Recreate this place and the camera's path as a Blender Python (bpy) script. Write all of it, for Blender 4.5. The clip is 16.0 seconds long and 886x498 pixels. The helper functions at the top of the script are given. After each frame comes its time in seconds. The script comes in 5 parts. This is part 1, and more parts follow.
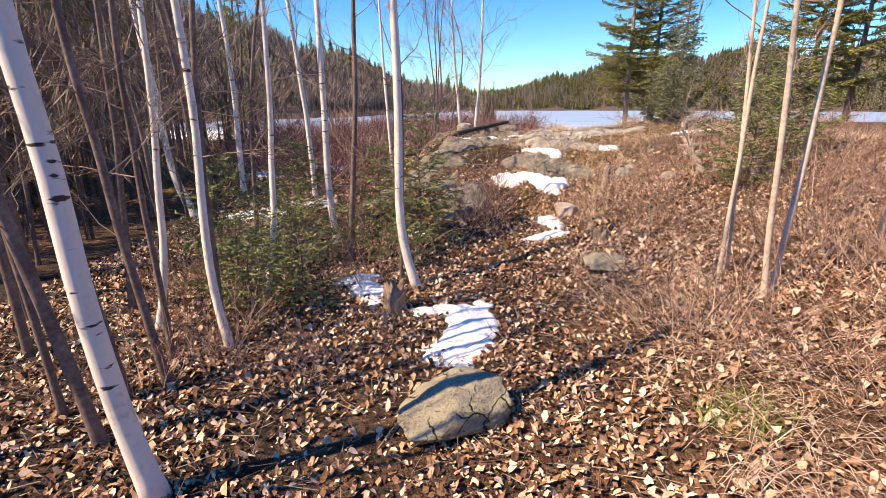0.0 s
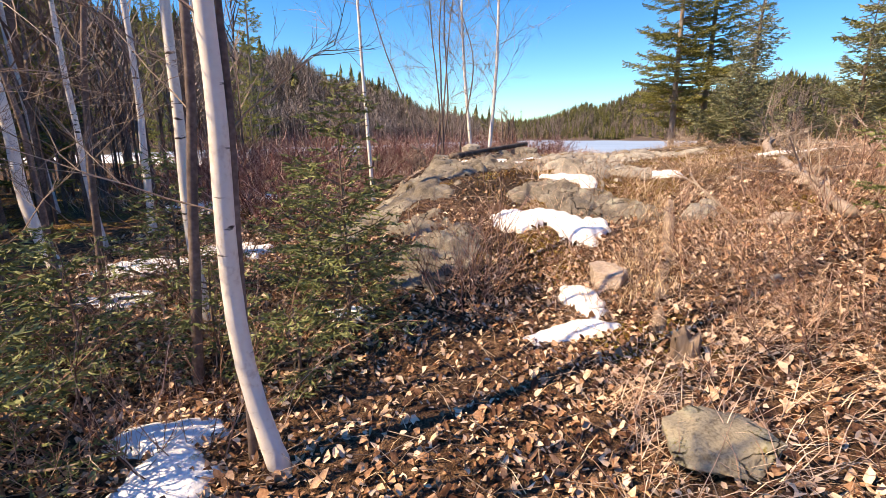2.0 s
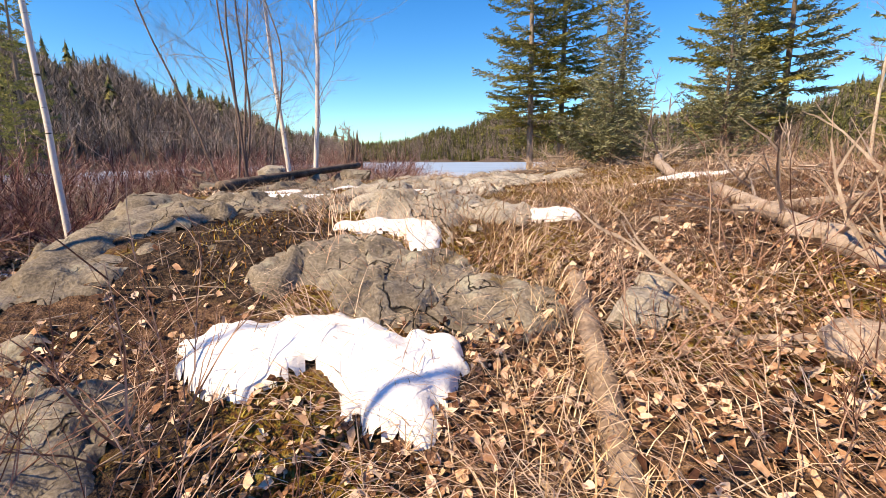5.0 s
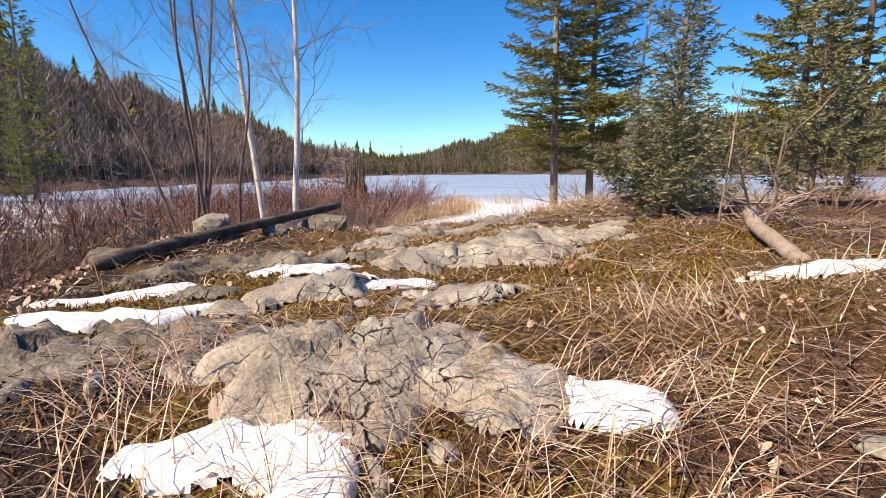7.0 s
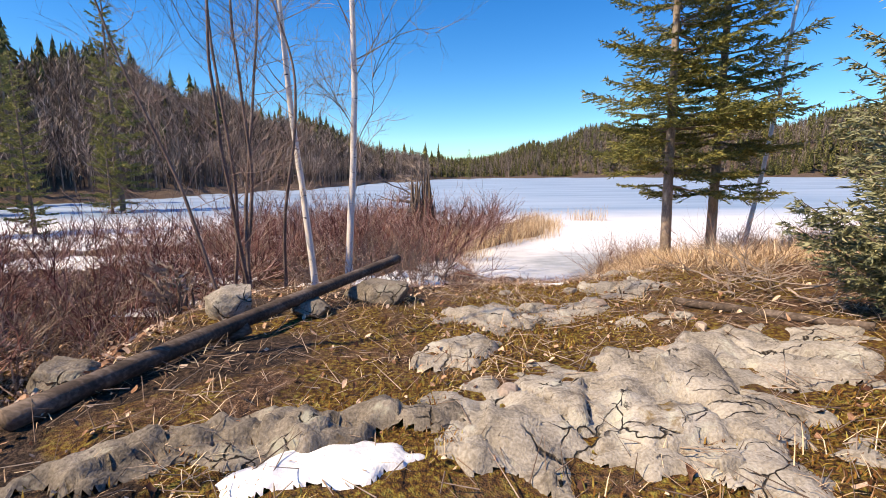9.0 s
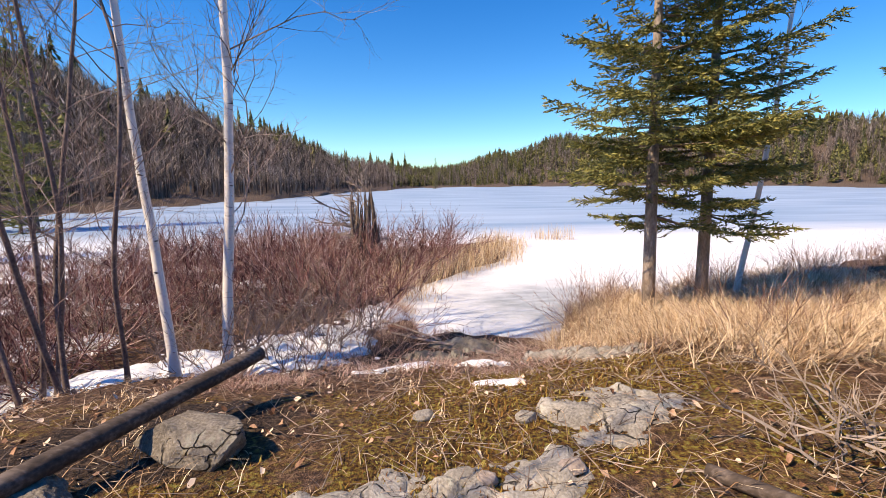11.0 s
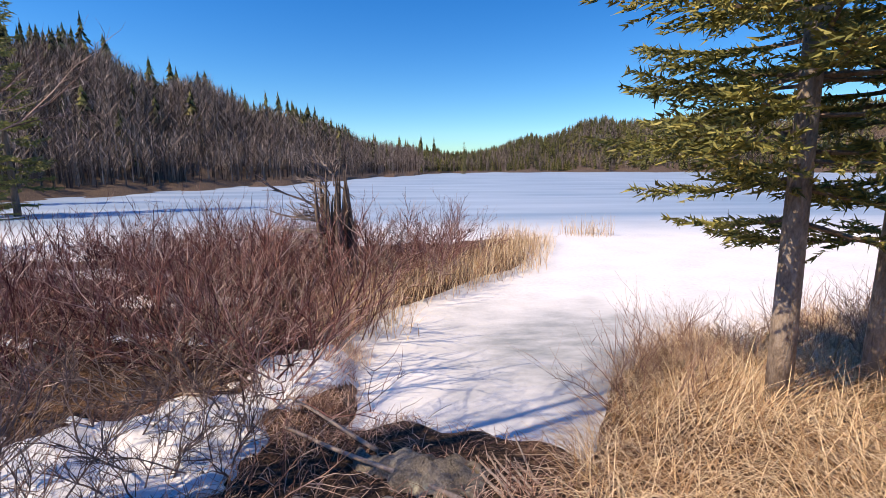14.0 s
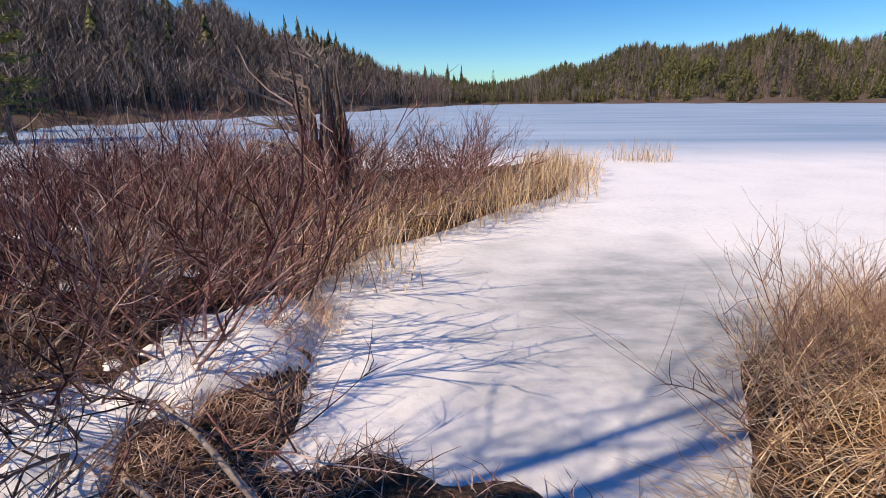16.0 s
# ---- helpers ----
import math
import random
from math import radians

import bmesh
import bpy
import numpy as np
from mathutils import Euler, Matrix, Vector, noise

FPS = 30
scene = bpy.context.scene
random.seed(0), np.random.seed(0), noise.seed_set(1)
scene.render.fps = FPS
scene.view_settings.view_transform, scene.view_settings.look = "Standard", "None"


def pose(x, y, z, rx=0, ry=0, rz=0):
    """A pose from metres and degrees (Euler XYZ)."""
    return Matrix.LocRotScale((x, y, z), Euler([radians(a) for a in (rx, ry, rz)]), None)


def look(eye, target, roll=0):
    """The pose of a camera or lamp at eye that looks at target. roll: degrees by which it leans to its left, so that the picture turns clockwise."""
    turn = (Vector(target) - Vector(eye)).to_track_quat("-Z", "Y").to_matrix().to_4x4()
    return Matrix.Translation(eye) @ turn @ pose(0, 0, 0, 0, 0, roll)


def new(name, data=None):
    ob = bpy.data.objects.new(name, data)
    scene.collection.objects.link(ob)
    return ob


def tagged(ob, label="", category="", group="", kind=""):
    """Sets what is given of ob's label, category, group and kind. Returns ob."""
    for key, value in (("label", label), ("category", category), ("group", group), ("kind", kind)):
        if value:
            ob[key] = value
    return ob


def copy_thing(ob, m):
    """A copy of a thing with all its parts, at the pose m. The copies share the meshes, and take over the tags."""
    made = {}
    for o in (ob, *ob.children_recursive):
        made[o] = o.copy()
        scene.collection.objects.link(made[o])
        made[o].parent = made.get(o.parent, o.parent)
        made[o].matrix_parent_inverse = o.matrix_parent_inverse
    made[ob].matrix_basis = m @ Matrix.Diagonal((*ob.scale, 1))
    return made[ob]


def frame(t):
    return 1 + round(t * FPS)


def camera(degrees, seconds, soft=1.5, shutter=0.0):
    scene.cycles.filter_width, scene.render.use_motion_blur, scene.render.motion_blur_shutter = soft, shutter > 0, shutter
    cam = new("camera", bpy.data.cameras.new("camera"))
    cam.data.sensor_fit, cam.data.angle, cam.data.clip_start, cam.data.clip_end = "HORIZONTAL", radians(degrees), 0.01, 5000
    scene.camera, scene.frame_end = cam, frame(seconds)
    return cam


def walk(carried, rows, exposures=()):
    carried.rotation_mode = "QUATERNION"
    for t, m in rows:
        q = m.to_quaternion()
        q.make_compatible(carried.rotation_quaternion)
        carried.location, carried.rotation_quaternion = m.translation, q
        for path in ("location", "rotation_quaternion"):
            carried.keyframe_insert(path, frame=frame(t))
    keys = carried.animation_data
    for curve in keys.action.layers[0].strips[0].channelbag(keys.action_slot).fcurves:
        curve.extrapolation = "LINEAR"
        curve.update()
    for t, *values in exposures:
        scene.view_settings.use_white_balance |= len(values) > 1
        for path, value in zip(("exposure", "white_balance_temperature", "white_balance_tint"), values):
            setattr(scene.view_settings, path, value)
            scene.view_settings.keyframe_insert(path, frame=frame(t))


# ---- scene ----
cam = camera(87.2, 16.0, 0.6)
METRES, EYE, TILT, LEAN, TURN = 16.5, 1.44, -17.0, 0.0, 0.0
ROWS = [
    (0.0, 0.0, 0.0, 0.0, -0.0, 0.0, 0.0),
    (0.5, 0.0079, 0.0426, 0.0033, -1.38, 1.87, 0.33),
    (1.0, 0.0184, 0.0814, 0.0127, -3.36, 3.28, 0.93),
    (1.5, 0.0278, 0.12, 0.0217, -0.61, 3.89, 0.1),
    (2.0, 0.0344, 0.1543, 0.0301, 3.24, 3.45, -1.09),
    (2.5, 0.0364, 0.1839, 0.0347, 4.15, 3.66, -1.31),
    (3.0, 0.0434, 0.2078, 0.043, 2.13, 4.54, -0.71),
    (3.5, 0.0562, 0.2385, 0.0521, -3.39, 4.63, 1.08),
    (4.0, 0.0628, 0.2688, 0.0579, -10.18, 4.88, 3.12),
    (6.5, 0.1265, 0.3924, 0.117, -12.9, 6.62, 4.02),
    (7.0, 0.1297, 0.4161, 0.1308, -9.84, 7.22, 3.16),
    (7.5, 0.1337, 0.441, 0.1438, -5.45, 7.93, 1.86),
    (8.0, 0.1351, 0.4664, 0.1656, -2.12, 8.26, 0.95),
    (8.5, 0.1295, 0.4847, 0.1818, -1.23, 7.61, 0.74),
    (9.0, 0.1317, 0.506, 0.1866, -1.99, 7.76, 1.0),
    (9.5, 0.14, 0.528, 0.2077, -3.79, 7.3, 1.58),
    (10.0, 0.1492, 0.5516, 0.2164, -5.67, 8.38, 2.22),
    (12.5, 0.2048, 0.6953, 0.2621, -5.52, 8.73, 1.91),
    (13.0, 0.2148, 0.7225, 0.2701, -3.98, 8.55, 1.4),
    (13.5, 0.2232, 0.7508, 0.276, -3.11, 7.45, 1.18),
    (14.0, 0.2274, 0.7753, 0.2789, -2.18, 6.98, 0.9),
    (14.5, 0.2345, 0.8034, 0.2775, -1.62, 5.33, 0.79),
    (15.0, 0.2382, 0.8347, 0.2781, -0.1, 3.17, 0.29),
    (15.5, 0.2413, 0.8673, 0.2743, 1.84, 1.32, -0.22),
    (16.0, 0.237, 0.893, 0.2788, 0.96, -0.75, 0.08),
]
EXPOSURES = ((0.0, 0.34, 8500, 14), (2.5, 0.42, 9300, 13), (4.0, 0.38, 9200, 12), (7.0, 0.08, 8400, 11), (10.0, 0.08, 8200, 12), (12.5, 0.03, 7800, 14), (16.0, -0.38, 7700, 14))
walk(cam, [(t, pose(0, 0, EYE, TILT, LEAN, TURN) @ pose(METRES * x, METRES * y, METRES * z, 90 + pitch, roll, yaw)) for t, x, y, z, yaw, pitch, roll in ROWS], EXPOSURES)

# ---- light ----
SUN_AZ, SUN_EL = radians(249.0), radians(47.0)
world = bpy.data.worlds.new("world")
scene.world = world
world.use_nodes = True
sky = world.node_tree.nodes.new("ShaderNodeTexSky")
sky.sky_type, sky.sun_disc = "NISHITA", False
sky.sun_elevation, sky.sun_rotation = SUN_EL, SUN_AZ
sky.air_density, sky.dust_density, sky.ozone_density = 1.0, 0.1, 1.6
world.node_tree.nodes["Background"].inputs[1].default_value = 0.13
deep = world.node_tree.nodes.new("ShaderNodeHueSaturation")
deep.inputs["Saturation"].default_value, deep.inputs["Value"].default_value = 1.52, 1.26
world.node_tree.links.new(sky.outputs[0], deep.inputs["Color"])
tint = world.node_tree.nodes.new("ShaderNodeMix")
tint.data_type, tint.blend_type = "RGBA", "MULTIPLY"
tint.inputs[0].default_value, tint.inputs[7].default_value = 1.0, (0.55, 0.92, 1.27, 1)
world.node_tree.links.new(deep.outputs[0], tint.inputs[6])
world.node_tree.links.new(tint.outputs[2], world.node_tree.nodes["Background"].inputs[0])
sun = new("sun", bpy.data.lights.new("sun", "SUN"))
sun.data.energy, sun.data.angle, sun.data.color = 6.2, radians(0.5), (1.0, 0.87, 0.71)
sun_dir = Vector((math.sin(SUN_AZ) * math.cos(SUN_EL), math.cos(SUN_AZ) * math.cos(SUN_EL), math.sin(SUN_EL)))
sun.matrix_world = look(sun_dir * 60, (0, 0, 0))


# ---- materials ----
def make_mat(name, stops, scale=6.0, fine=60.0, rough=0.85, bump=0.4, dist=0.01, per="", spread=0.35, stretch=(1, 1, 1), spec=0.3, trans=0.0):
    """A surface whose colour runs along stops by coarse and fine noise; per: island or object tint."""
    m = bpy.data.materials.new(name)
    m.use_nodes = True
    t = m.node_tree
    n, l = t.nodes, t.links
    b = n["Principled BSDF"]
    b.inputs["Roughness"].default_value = rough
    b.inputs["Specular IOR Level"].default_value = spec
    co = n.new("ShaderNodeTexCoord")
    mp = n.new("ShaderNodeMapping")
    mp.inputs["Scale"].default_value = stretch
    l.new(co.outputs["Object"], mp.inputs[0])
    a, f = n.new("ShaderNodeTexNoise"), n.new("ShaderNodeTexNoise")
    a.inputs["Scale"].default_value, f.inputs["Scale"].default_value = scale, fine
    a.inputs["Detail"].default_value, f.inputs["Detail"].default_value = 5, 4
    l.new(mp.outputs[0], a.inputs["Vector"])
    l.new(mp.outputs[0], f.inputs["Vector"])
    mix = n.new("ShaderNodeMix")
    mix.inputs[0].default_value = 0.45
    l.new(a.outputs["Fac"], mix.inputs[2])
    l.new(f.outputs["Fac"], mix.inputs[3])
    value = mix.outputs[0]
    if per:
        src = n.new("ShaderNodeNewGeometry" if per == "island" else "ShaderNodeObjectInfo")
        out = src.outputs["Random Per Island" if per == "island" else "Random"]
        ma = n.new("ShaderNodeMath")
        ma.operation = "MULTIPLY_ADD"
        ma.inputs[1].default_value, ma.inputs[2].default_value = spread * 2, -spread
        l.new(out, ma.inputs[0])
        ad = n.new("ShaderNodeMath")
        l.new(value, ad.inputs[0])
        l.new(ma.outputs[0], ad.inputs[1])
        value = ad.outputs[0]
    r = n.new("ShaderNodeValToRGB")
    while len(r.color_ramp.elements) < len(stops):
        r.color_ramp.elements.new(0.5)
    for e, (p, c) in zip(r.color_ramp.elements, stops):
        e.position, e.color = p, (*c, 1)
    l.new(value, r.inputs[0])
    l.new(r.outputs[0], b.inputs["Base Color"])
    if trans:
        b.inputs["Transmission Weight"].default_value = 0
        b.inputs["Subsurface Weight"].default_value = 0
    if bump:
        bp = n.new("ShaderNodeBump")
        bp.inputs["Strength"].default_value, bp.inputs["Distance"].default_value = bump, dist
        l.new(mix.outputs[0], bp.inputs["Height"])
        l.new(bp.outputs[0], b.inputs["Normal"])
    return m


def birch_bark():
    """White papery bark with dark bands lying across the trunk."""
    m = make_mat("birch_bark", [(0.3, (0.62, 0.52, 0.45)), (0.45, (0.86, 0.8, 0.74)), (0.7, (0.92, 0.88, 0.84))], 3, 40, 0.6, 0.3, 0.004)
    n, l = m.node_tree.nodes, m.node_tree.links
    co, mp, no, ra, mx = (n.new(k) for k in ("ShaderNodeTexCoord", "ShaderNodeMapping", "ShaderNodeTexNoise", "ShaderNodeValToRGB", "ShaderNodeMix"))
    mp.inputs["Scale"].default_value = (7, 7, 26)
    no.inputs["Scale"].default_value, no.inputs["Detail"].default_value = 1.0, 3
    l.new(co.outputs["Object"], mp.inputs[0])
    l.new(mp.outputs[0], no.inputs["Vector"])
    l.new(no.outputs["Fac"], ra.inputs[0])
    ra.color_ramp.elements[0].position, ra.color_ramp.elements[1].position = 0.65, 0.7
    mx.data_type = "RGBA"
    b = n["Principled BSDF"]
    old = b.inputs["Base Color"].links[0].from_socket
    l.new(ra.outputs[0], mx.inputs[0])
    l.new(old, mx.inputs[6])
    mx.inputs[7].default_value = (0.07, 0.05, 0.04, 1)
    l.new(mx.outputs[2], b.inputs["Base Color"])
    return m


def ice_mat():
    """Spring ice: granular white in the bay, grey wet sheets, bluer out on the lake."""
    m = make_mat("lake_ice", [(0.32, (0.72, 0.74, 0.76)), (0.5, (0.85, 0.86, 0.87)), (0.68, (0.92, 0.92, 0.92))], 0.9, 14, 0.5, 0.5, 0.03)
    n, l = m.node_tree.nodes, m.node_tree.links
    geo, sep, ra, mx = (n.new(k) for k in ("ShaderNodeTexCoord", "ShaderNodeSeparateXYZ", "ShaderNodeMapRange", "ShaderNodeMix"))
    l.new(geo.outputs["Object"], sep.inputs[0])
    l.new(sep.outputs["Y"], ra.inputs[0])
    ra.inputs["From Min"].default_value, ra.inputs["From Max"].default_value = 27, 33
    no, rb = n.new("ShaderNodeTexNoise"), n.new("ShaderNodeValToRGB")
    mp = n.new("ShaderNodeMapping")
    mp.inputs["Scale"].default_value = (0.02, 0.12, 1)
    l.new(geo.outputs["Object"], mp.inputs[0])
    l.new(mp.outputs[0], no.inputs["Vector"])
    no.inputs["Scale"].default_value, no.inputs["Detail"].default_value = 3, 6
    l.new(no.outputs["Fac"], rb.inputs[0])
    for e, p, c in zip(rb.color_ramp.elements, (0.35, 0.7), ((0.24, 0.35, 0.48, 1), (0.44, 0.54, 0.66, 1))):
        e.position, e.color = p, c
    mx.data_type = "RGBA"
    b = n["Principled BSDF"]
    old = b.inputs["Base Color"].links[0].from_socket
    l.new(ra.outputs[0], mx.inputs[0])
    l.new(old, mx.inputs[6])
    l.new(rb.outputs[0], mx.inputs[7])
    # a wet grey sheet in the bay
    dist, wob, add, wet, mg = (n.new(k) for k in ("ShaderNodeVectorMath", "ShaderNodeTexNoise", "ShaderNodeMath", "ShaderNodeMapRange", "ShaderNodeMix"))
    dist.operation, add.operation = "DISTANCE", "MULTIPLY_ADD"
    dist.inputs[1].default_value = (5.6, 18.6, 0)
    l.new(geo.outputs["Object"], dist.inputs[0])
    wob.inputs["Scale"].default_value, wob.inputs["Detail"].default_value = 1.3, 5
    l.new(geo.outputs["Object"], wob.inputs["Vector"])
    l.new(wob.outputs["Fac"], add.inputs[0])
    add.inputs[1].default_value = 2.6
    l.new(dist.outputs["Value"], add.inputs[2])
    l.new(add.outputs[0], wet.inputs[0])
    wet.inputs["From Min"].default_value, wet.inputs["From Max"].default_value = 1.9, 3.9
    wet.inputs["To Min"].default_value, wet.inputs["To Max"].default_value = 1.0, 0.0
    mg.data_type = "RGBA"
    l.new(wet.outputs[0], mg.inputs[0])
    l.new(mx.outputs[2], mg.inputs[6])
    melt, shade, streak = n.new("ShaderNodeTexNoise"), n.new("ShaderNodeValToRGB"), n.new("ShaderNodeMapping")
    streak.inputs["Scale"].default_value = (1, 2.2, 1)
    melt.inputs["Scale"].default_value, melt.inputs["Detail"].default_value, melt.inputs["Roughness"].default_value = 1.6, 8, 0.65
    l.new(geo.outputs["Object"], streak.inputs[0])
    l.new(streak.outputs[0], melt.inputs["Vector"])
    for e, p, c in zip(shade.color_ramp.elements, (0.36, 0.66), ((0.27, 0.3, 0.31, 1), (0.58, 0.6, 0.62, 1))):
        e.position, e.color = p, c
    l.new(melt.outputs["Fac"], shade.inputs[0])
    l.new(shade.outputs[0], mg.inputs[7])
    l.new(mg.outputs[2], b.inputs["Base Color"])
    return m


def rock_mat(name, stops, lichen, crack=0.016):
    """Granite: mottled grain, layered streaks, lichen crusts and dark cracks of two sizes."""
    m = make_mat(name, stops, 4.5, 70, 0.9, 0.9, 0.02)
    n, l = m.node_tree.nodes, m.node_tree.links
    b = n["Principled BSDF"]
    col = b.inputs["Base Color"].links[0].from_socket
    co = n.new("ShaderNodeTexCoord")
    warp = n.new("ShaderNodeTexNoise")
    warp.inputs["Scale"].default_value, warp.inputs["Detail"].default_value = 2.2, 5
    l.new(co.outputs["Object"], warp.inputs["Vector"])
    bent = n.new("ShaderNodeMix")
    bent.data_type = "VECTOR"
    bent.inputs[0].default_value = 0.3
    l.new(co.outputs["Object"], bent.inputs[4])
    l.new(warp.outputs["Color"], bent.inputs[5])

    def lay(mask, colour):
        nonlocal col
        mx = n.new("ShaderNodeMix")
        mx.data_type = "RGBA"
        l.new(mask, mx.inputs[0])
        l.new(col, mx.inputs[6])
        mx.inputs[7].default_value = (*colour, 1)
        col = mx.outputs[2]

    def ramp(src, lo, hi, flip=False):
        r = n.new("ShaderNodeValToRGB")
        r.color_ramp.elements[0].position, r.color_ramp.elements[1].position = lo, hi
        if flip:
            r.color_ramp.elements[0].color, r.color_ramp.elements[1].color = (1, 1, 1, 1), (0, 0, 0, 1)
        l.new(src, r.inputs[0])
        return r.outputs[0]

    def speckle(scale, detail, lo, hi, colour, stretch=(1, 1, 1)):
        mp, no = n.new("ShaderNodeMapping"), n.new("ShaderNodeTexNoise")
        mp.inputs["Scale"].default_value = stretch
        no.inputs["Scale"].default_value, no.inputs["Detail"].default_value, no.inputs["Roughness"].default_value = scale, detail, 0.7
        l.new(co.outputs["Object"], mp.inputs[0])
        l.new(mp.outputs[0], no.inputs["Vector"])
        lay(ramp(no.outputs["Fac"], lo, hi), colour)

    speckle(5, 8, 0.56, 0.66, lichen)
    speckle(9, 8, 0.6, 0.68, (0.05, 0.045, 0.04))
    speckle(3, 7, 0.62, 0.7, (0.17, 0.11, 0.03))
    speckle(2.5, 6, 0.58, 0.7, (0.12, 0.1, 0.08), (1, 6, 2))
    heights = []
    for scale, width in ((1.9, crack * 0.5), (5.5, crack)):
        vo = n.new("ShaderNodeTexVoronoi")
        vo.feature = "DISTANCE_TO_EDGE"
        vo.inputs["Scale"].default_value = scale
        l.new(bent.outputs[1], vo.inputs["Vector"])
        gate = n.new("ShaderNodeTexNoise")
        gate.inputs["Scale"].default_value = scale * 0.7
        l.new(co.outputs["Object"], gate.inputs["Vector"])
        mul = n.new("ShaderNodeMath")
        mul.operation = "MULTIPLY"
        l.new(ramp(vo.outputs["Distance"], width * 0.3, width, True), mul.inputs[0])
        l.new(ramp(gate.outputs["Fac"], 0.52, 0.6), mul.inputs[1])
        lay(mul.outputs[0], (0.03, 0.024, 0.018))
        heights.append(mul.outputs[0])
    l.new(col, b.inputs["Base Color"])
    add = n.new("ShaderNodeMath")
    l.new(heights[0], add.inputs[0])
    l.new(heights[1], add.inputs[1])
    bp = n.new("ShaderNodeBump")
    bp.invert = True
    bp.inputs["Strength"].default_value, bp.inputs["Distance"].default_value = 0.9, 0.03
    l.new(add.outputs[0], bp.inputs["Height"])
    old = b.inputs["Normal"].links[0].from_socket
    l.new(old, bp.inputs["Normal"])
    l.new(bp.outputs[0], b.inputs["Normal"])
    return m


def ground_mat():
    """Brown litter and soil with moss and wiry grass in patches."""
    m = make_mat("forest_floor", [(0.32, (0.022, 0.012, 0.008)), (0.45, (0.085, 0.045, 0.027)), (0.57, (0.24, 0.14, 0.085)), (0.7, (0.5, 0.34, 0.23))], 22, 110, 0.9, 1.0, 0.08)
    n, l = m.node_tree.nodes, m.node_tree.links
    b = n["Principled BSDF"]
    col = b.inputs["Base Color"].links[0].from_socket
    co = n.new("ShaderNodeTexCoord")

    def over(attr, stops, scale, lo, hi):
        nonlocal col
        at, no, ra, mask, mx, ad = (n.new(k) for k in ("ShaderNodeAttribute", "ShaderNodeTexNoise", "ShaderNodeValToRGB", "ShaderNodeValToRGB", "ShaderNodeMix", "ShaderNodeMath"))
        at.attribute_name = attr
        no.inputs["Scale"].default_value, no.inputs["Detail"].default_value = scale, 6
        l.new(co.outputs["Object"], no.inputs["Vector"])
        l.new(at.outputs["Fac"], ad.inputs[0])
        l.new(no.outputs["Fac"], ad.inputs[1])
        l.new(ad.outputs[0], mask.inputs[0])
        mask.color_ramp.elements[0].position, mask.color_ramp.elements[1].position = lo, hi
        fine = n.new("ShaderNodeTexNoise")
        fine.inputs["Scale"].default_value, fine.inputs["Detail"].default_value = 38, 5
        l.new(co.outputs["Object"], fine.inputs["Vector"])
        l.new(fine.outputs["Fac"], ra.inputs[0])
        while len(ra.color_ramp.elements) < len(stops):
            ra.color_ramp.elements.new(0.5)
        for e, (p, c) in zip(ra.color_ramp.elements, stops):
            e.position, e.color = p, (*c, 1)
        mx.data_type = "RGBA"
        l.new(mask.outputs[0], mx.inputs[0])
        l.new(col, mx.inputs[6])
        l.new(ra.outputs[0], mx.inputs[7])
        col = mx.outputs[2]

    over("moss", [(0.33, (0.035, 0.016, 0.007)), (0.46, (0.15, 0.07, 0.018)), (0.56, (0.25, 0.16, 0.03)), (0.68, (0.36, 0.31, 0.07))], 3.5, 0.8, 1.0)
    # dark soil, plus shade put into the colour on the left
    over("humus_shade", [(0.35, (0.018, 0.012, 0.009)), (0.5, (0.06, 0.038, 0.026)), (0.68, (0.15, 0.1, 0.07))], 4, 0.8, 1.0)
    over("woods", [(0.35, (0.05, 0.035, 0.028)), (0.5, (0.12, 0.085, 0.065)), (0.7, (0.2, 0.15, 0.1))], 0.4, 0.7, 0.95)
    l.new(col, b.inputs["Base Color"])
    return m


M_GROUND, M_ICE, M_BIRCH = ground_mat(), ice_mat(), birch_bark()
M_SNOW = make_mat("old_snow", [(0.3, (0.72, 0.75, 0.8)), (0.5, (0.88, 0.9, 0.92)), (0.7, (0.94, 0.94, 0.95))], 4, 45, 0.55, 0.6, 0.02)
M_ROCK = rock_mat("grey_granite", [(0.3, (0.13, 0.115, 0.095)), (0.43, (0.27, 0.245, 0.205)), (0.55, (0.4, 0.37, 0.32)), (0.7, (0.55, 0.52, 0.47))], (0.5, 0.5, 0.42))
M_ROCK_PINK = make_mat("pinkish_stone", [(0.3, (0.2, 0.16, 0.13)), (0.5, (0.42, 0.34, 0.28)), (0.7, (0.55, 0.46, 0.39))], 5, 50, 0.85, 0.9, 0.02)
M_ROCK_DARK = rock_mat("weathered_granite", [(0.3, (0.07, 0.058, 0.045)), (0.43, (0.15, 0.13, 0.105)), (0.55, (0.25, 0.22, 0.18)), (0.7, (0.4, 0.36, 0.31))], (0.36, 0.36, 0.29))
M_ROCK_MOSS = rock_mat("mossy_granite", [(0.32, (0.12, 0.1, 0.07)), (0.46, (0.3, 0.26, 0.19)), (0.56, (0.36, 0.32, 0.24)), (0.64, (0.2, 0.17, 0.05))], (0.4, 0.39, 0.28))
M_MOSS = make_mat("moss", [(0.15, (0.08, 0.032, 0.012)), (0.4, (0.19, 0.082, 0.022)), (0.58, (0.27, 0.155, 0.032)), (0.85, (0.4, 0.35, 0.09))], 1.6, 30, 0.85, 0, 0, "island", 0.3)
M_STEM = make_mat("reddish_brown_stem", [(0.15, (0.13, 0.06, 0.045)), (0.5, (0.34, 0.2, 0.15)), (0.85, (0.62, 0.46, 0.37))], 3, 40, 0.7, 0, 0, "island", 0.4)
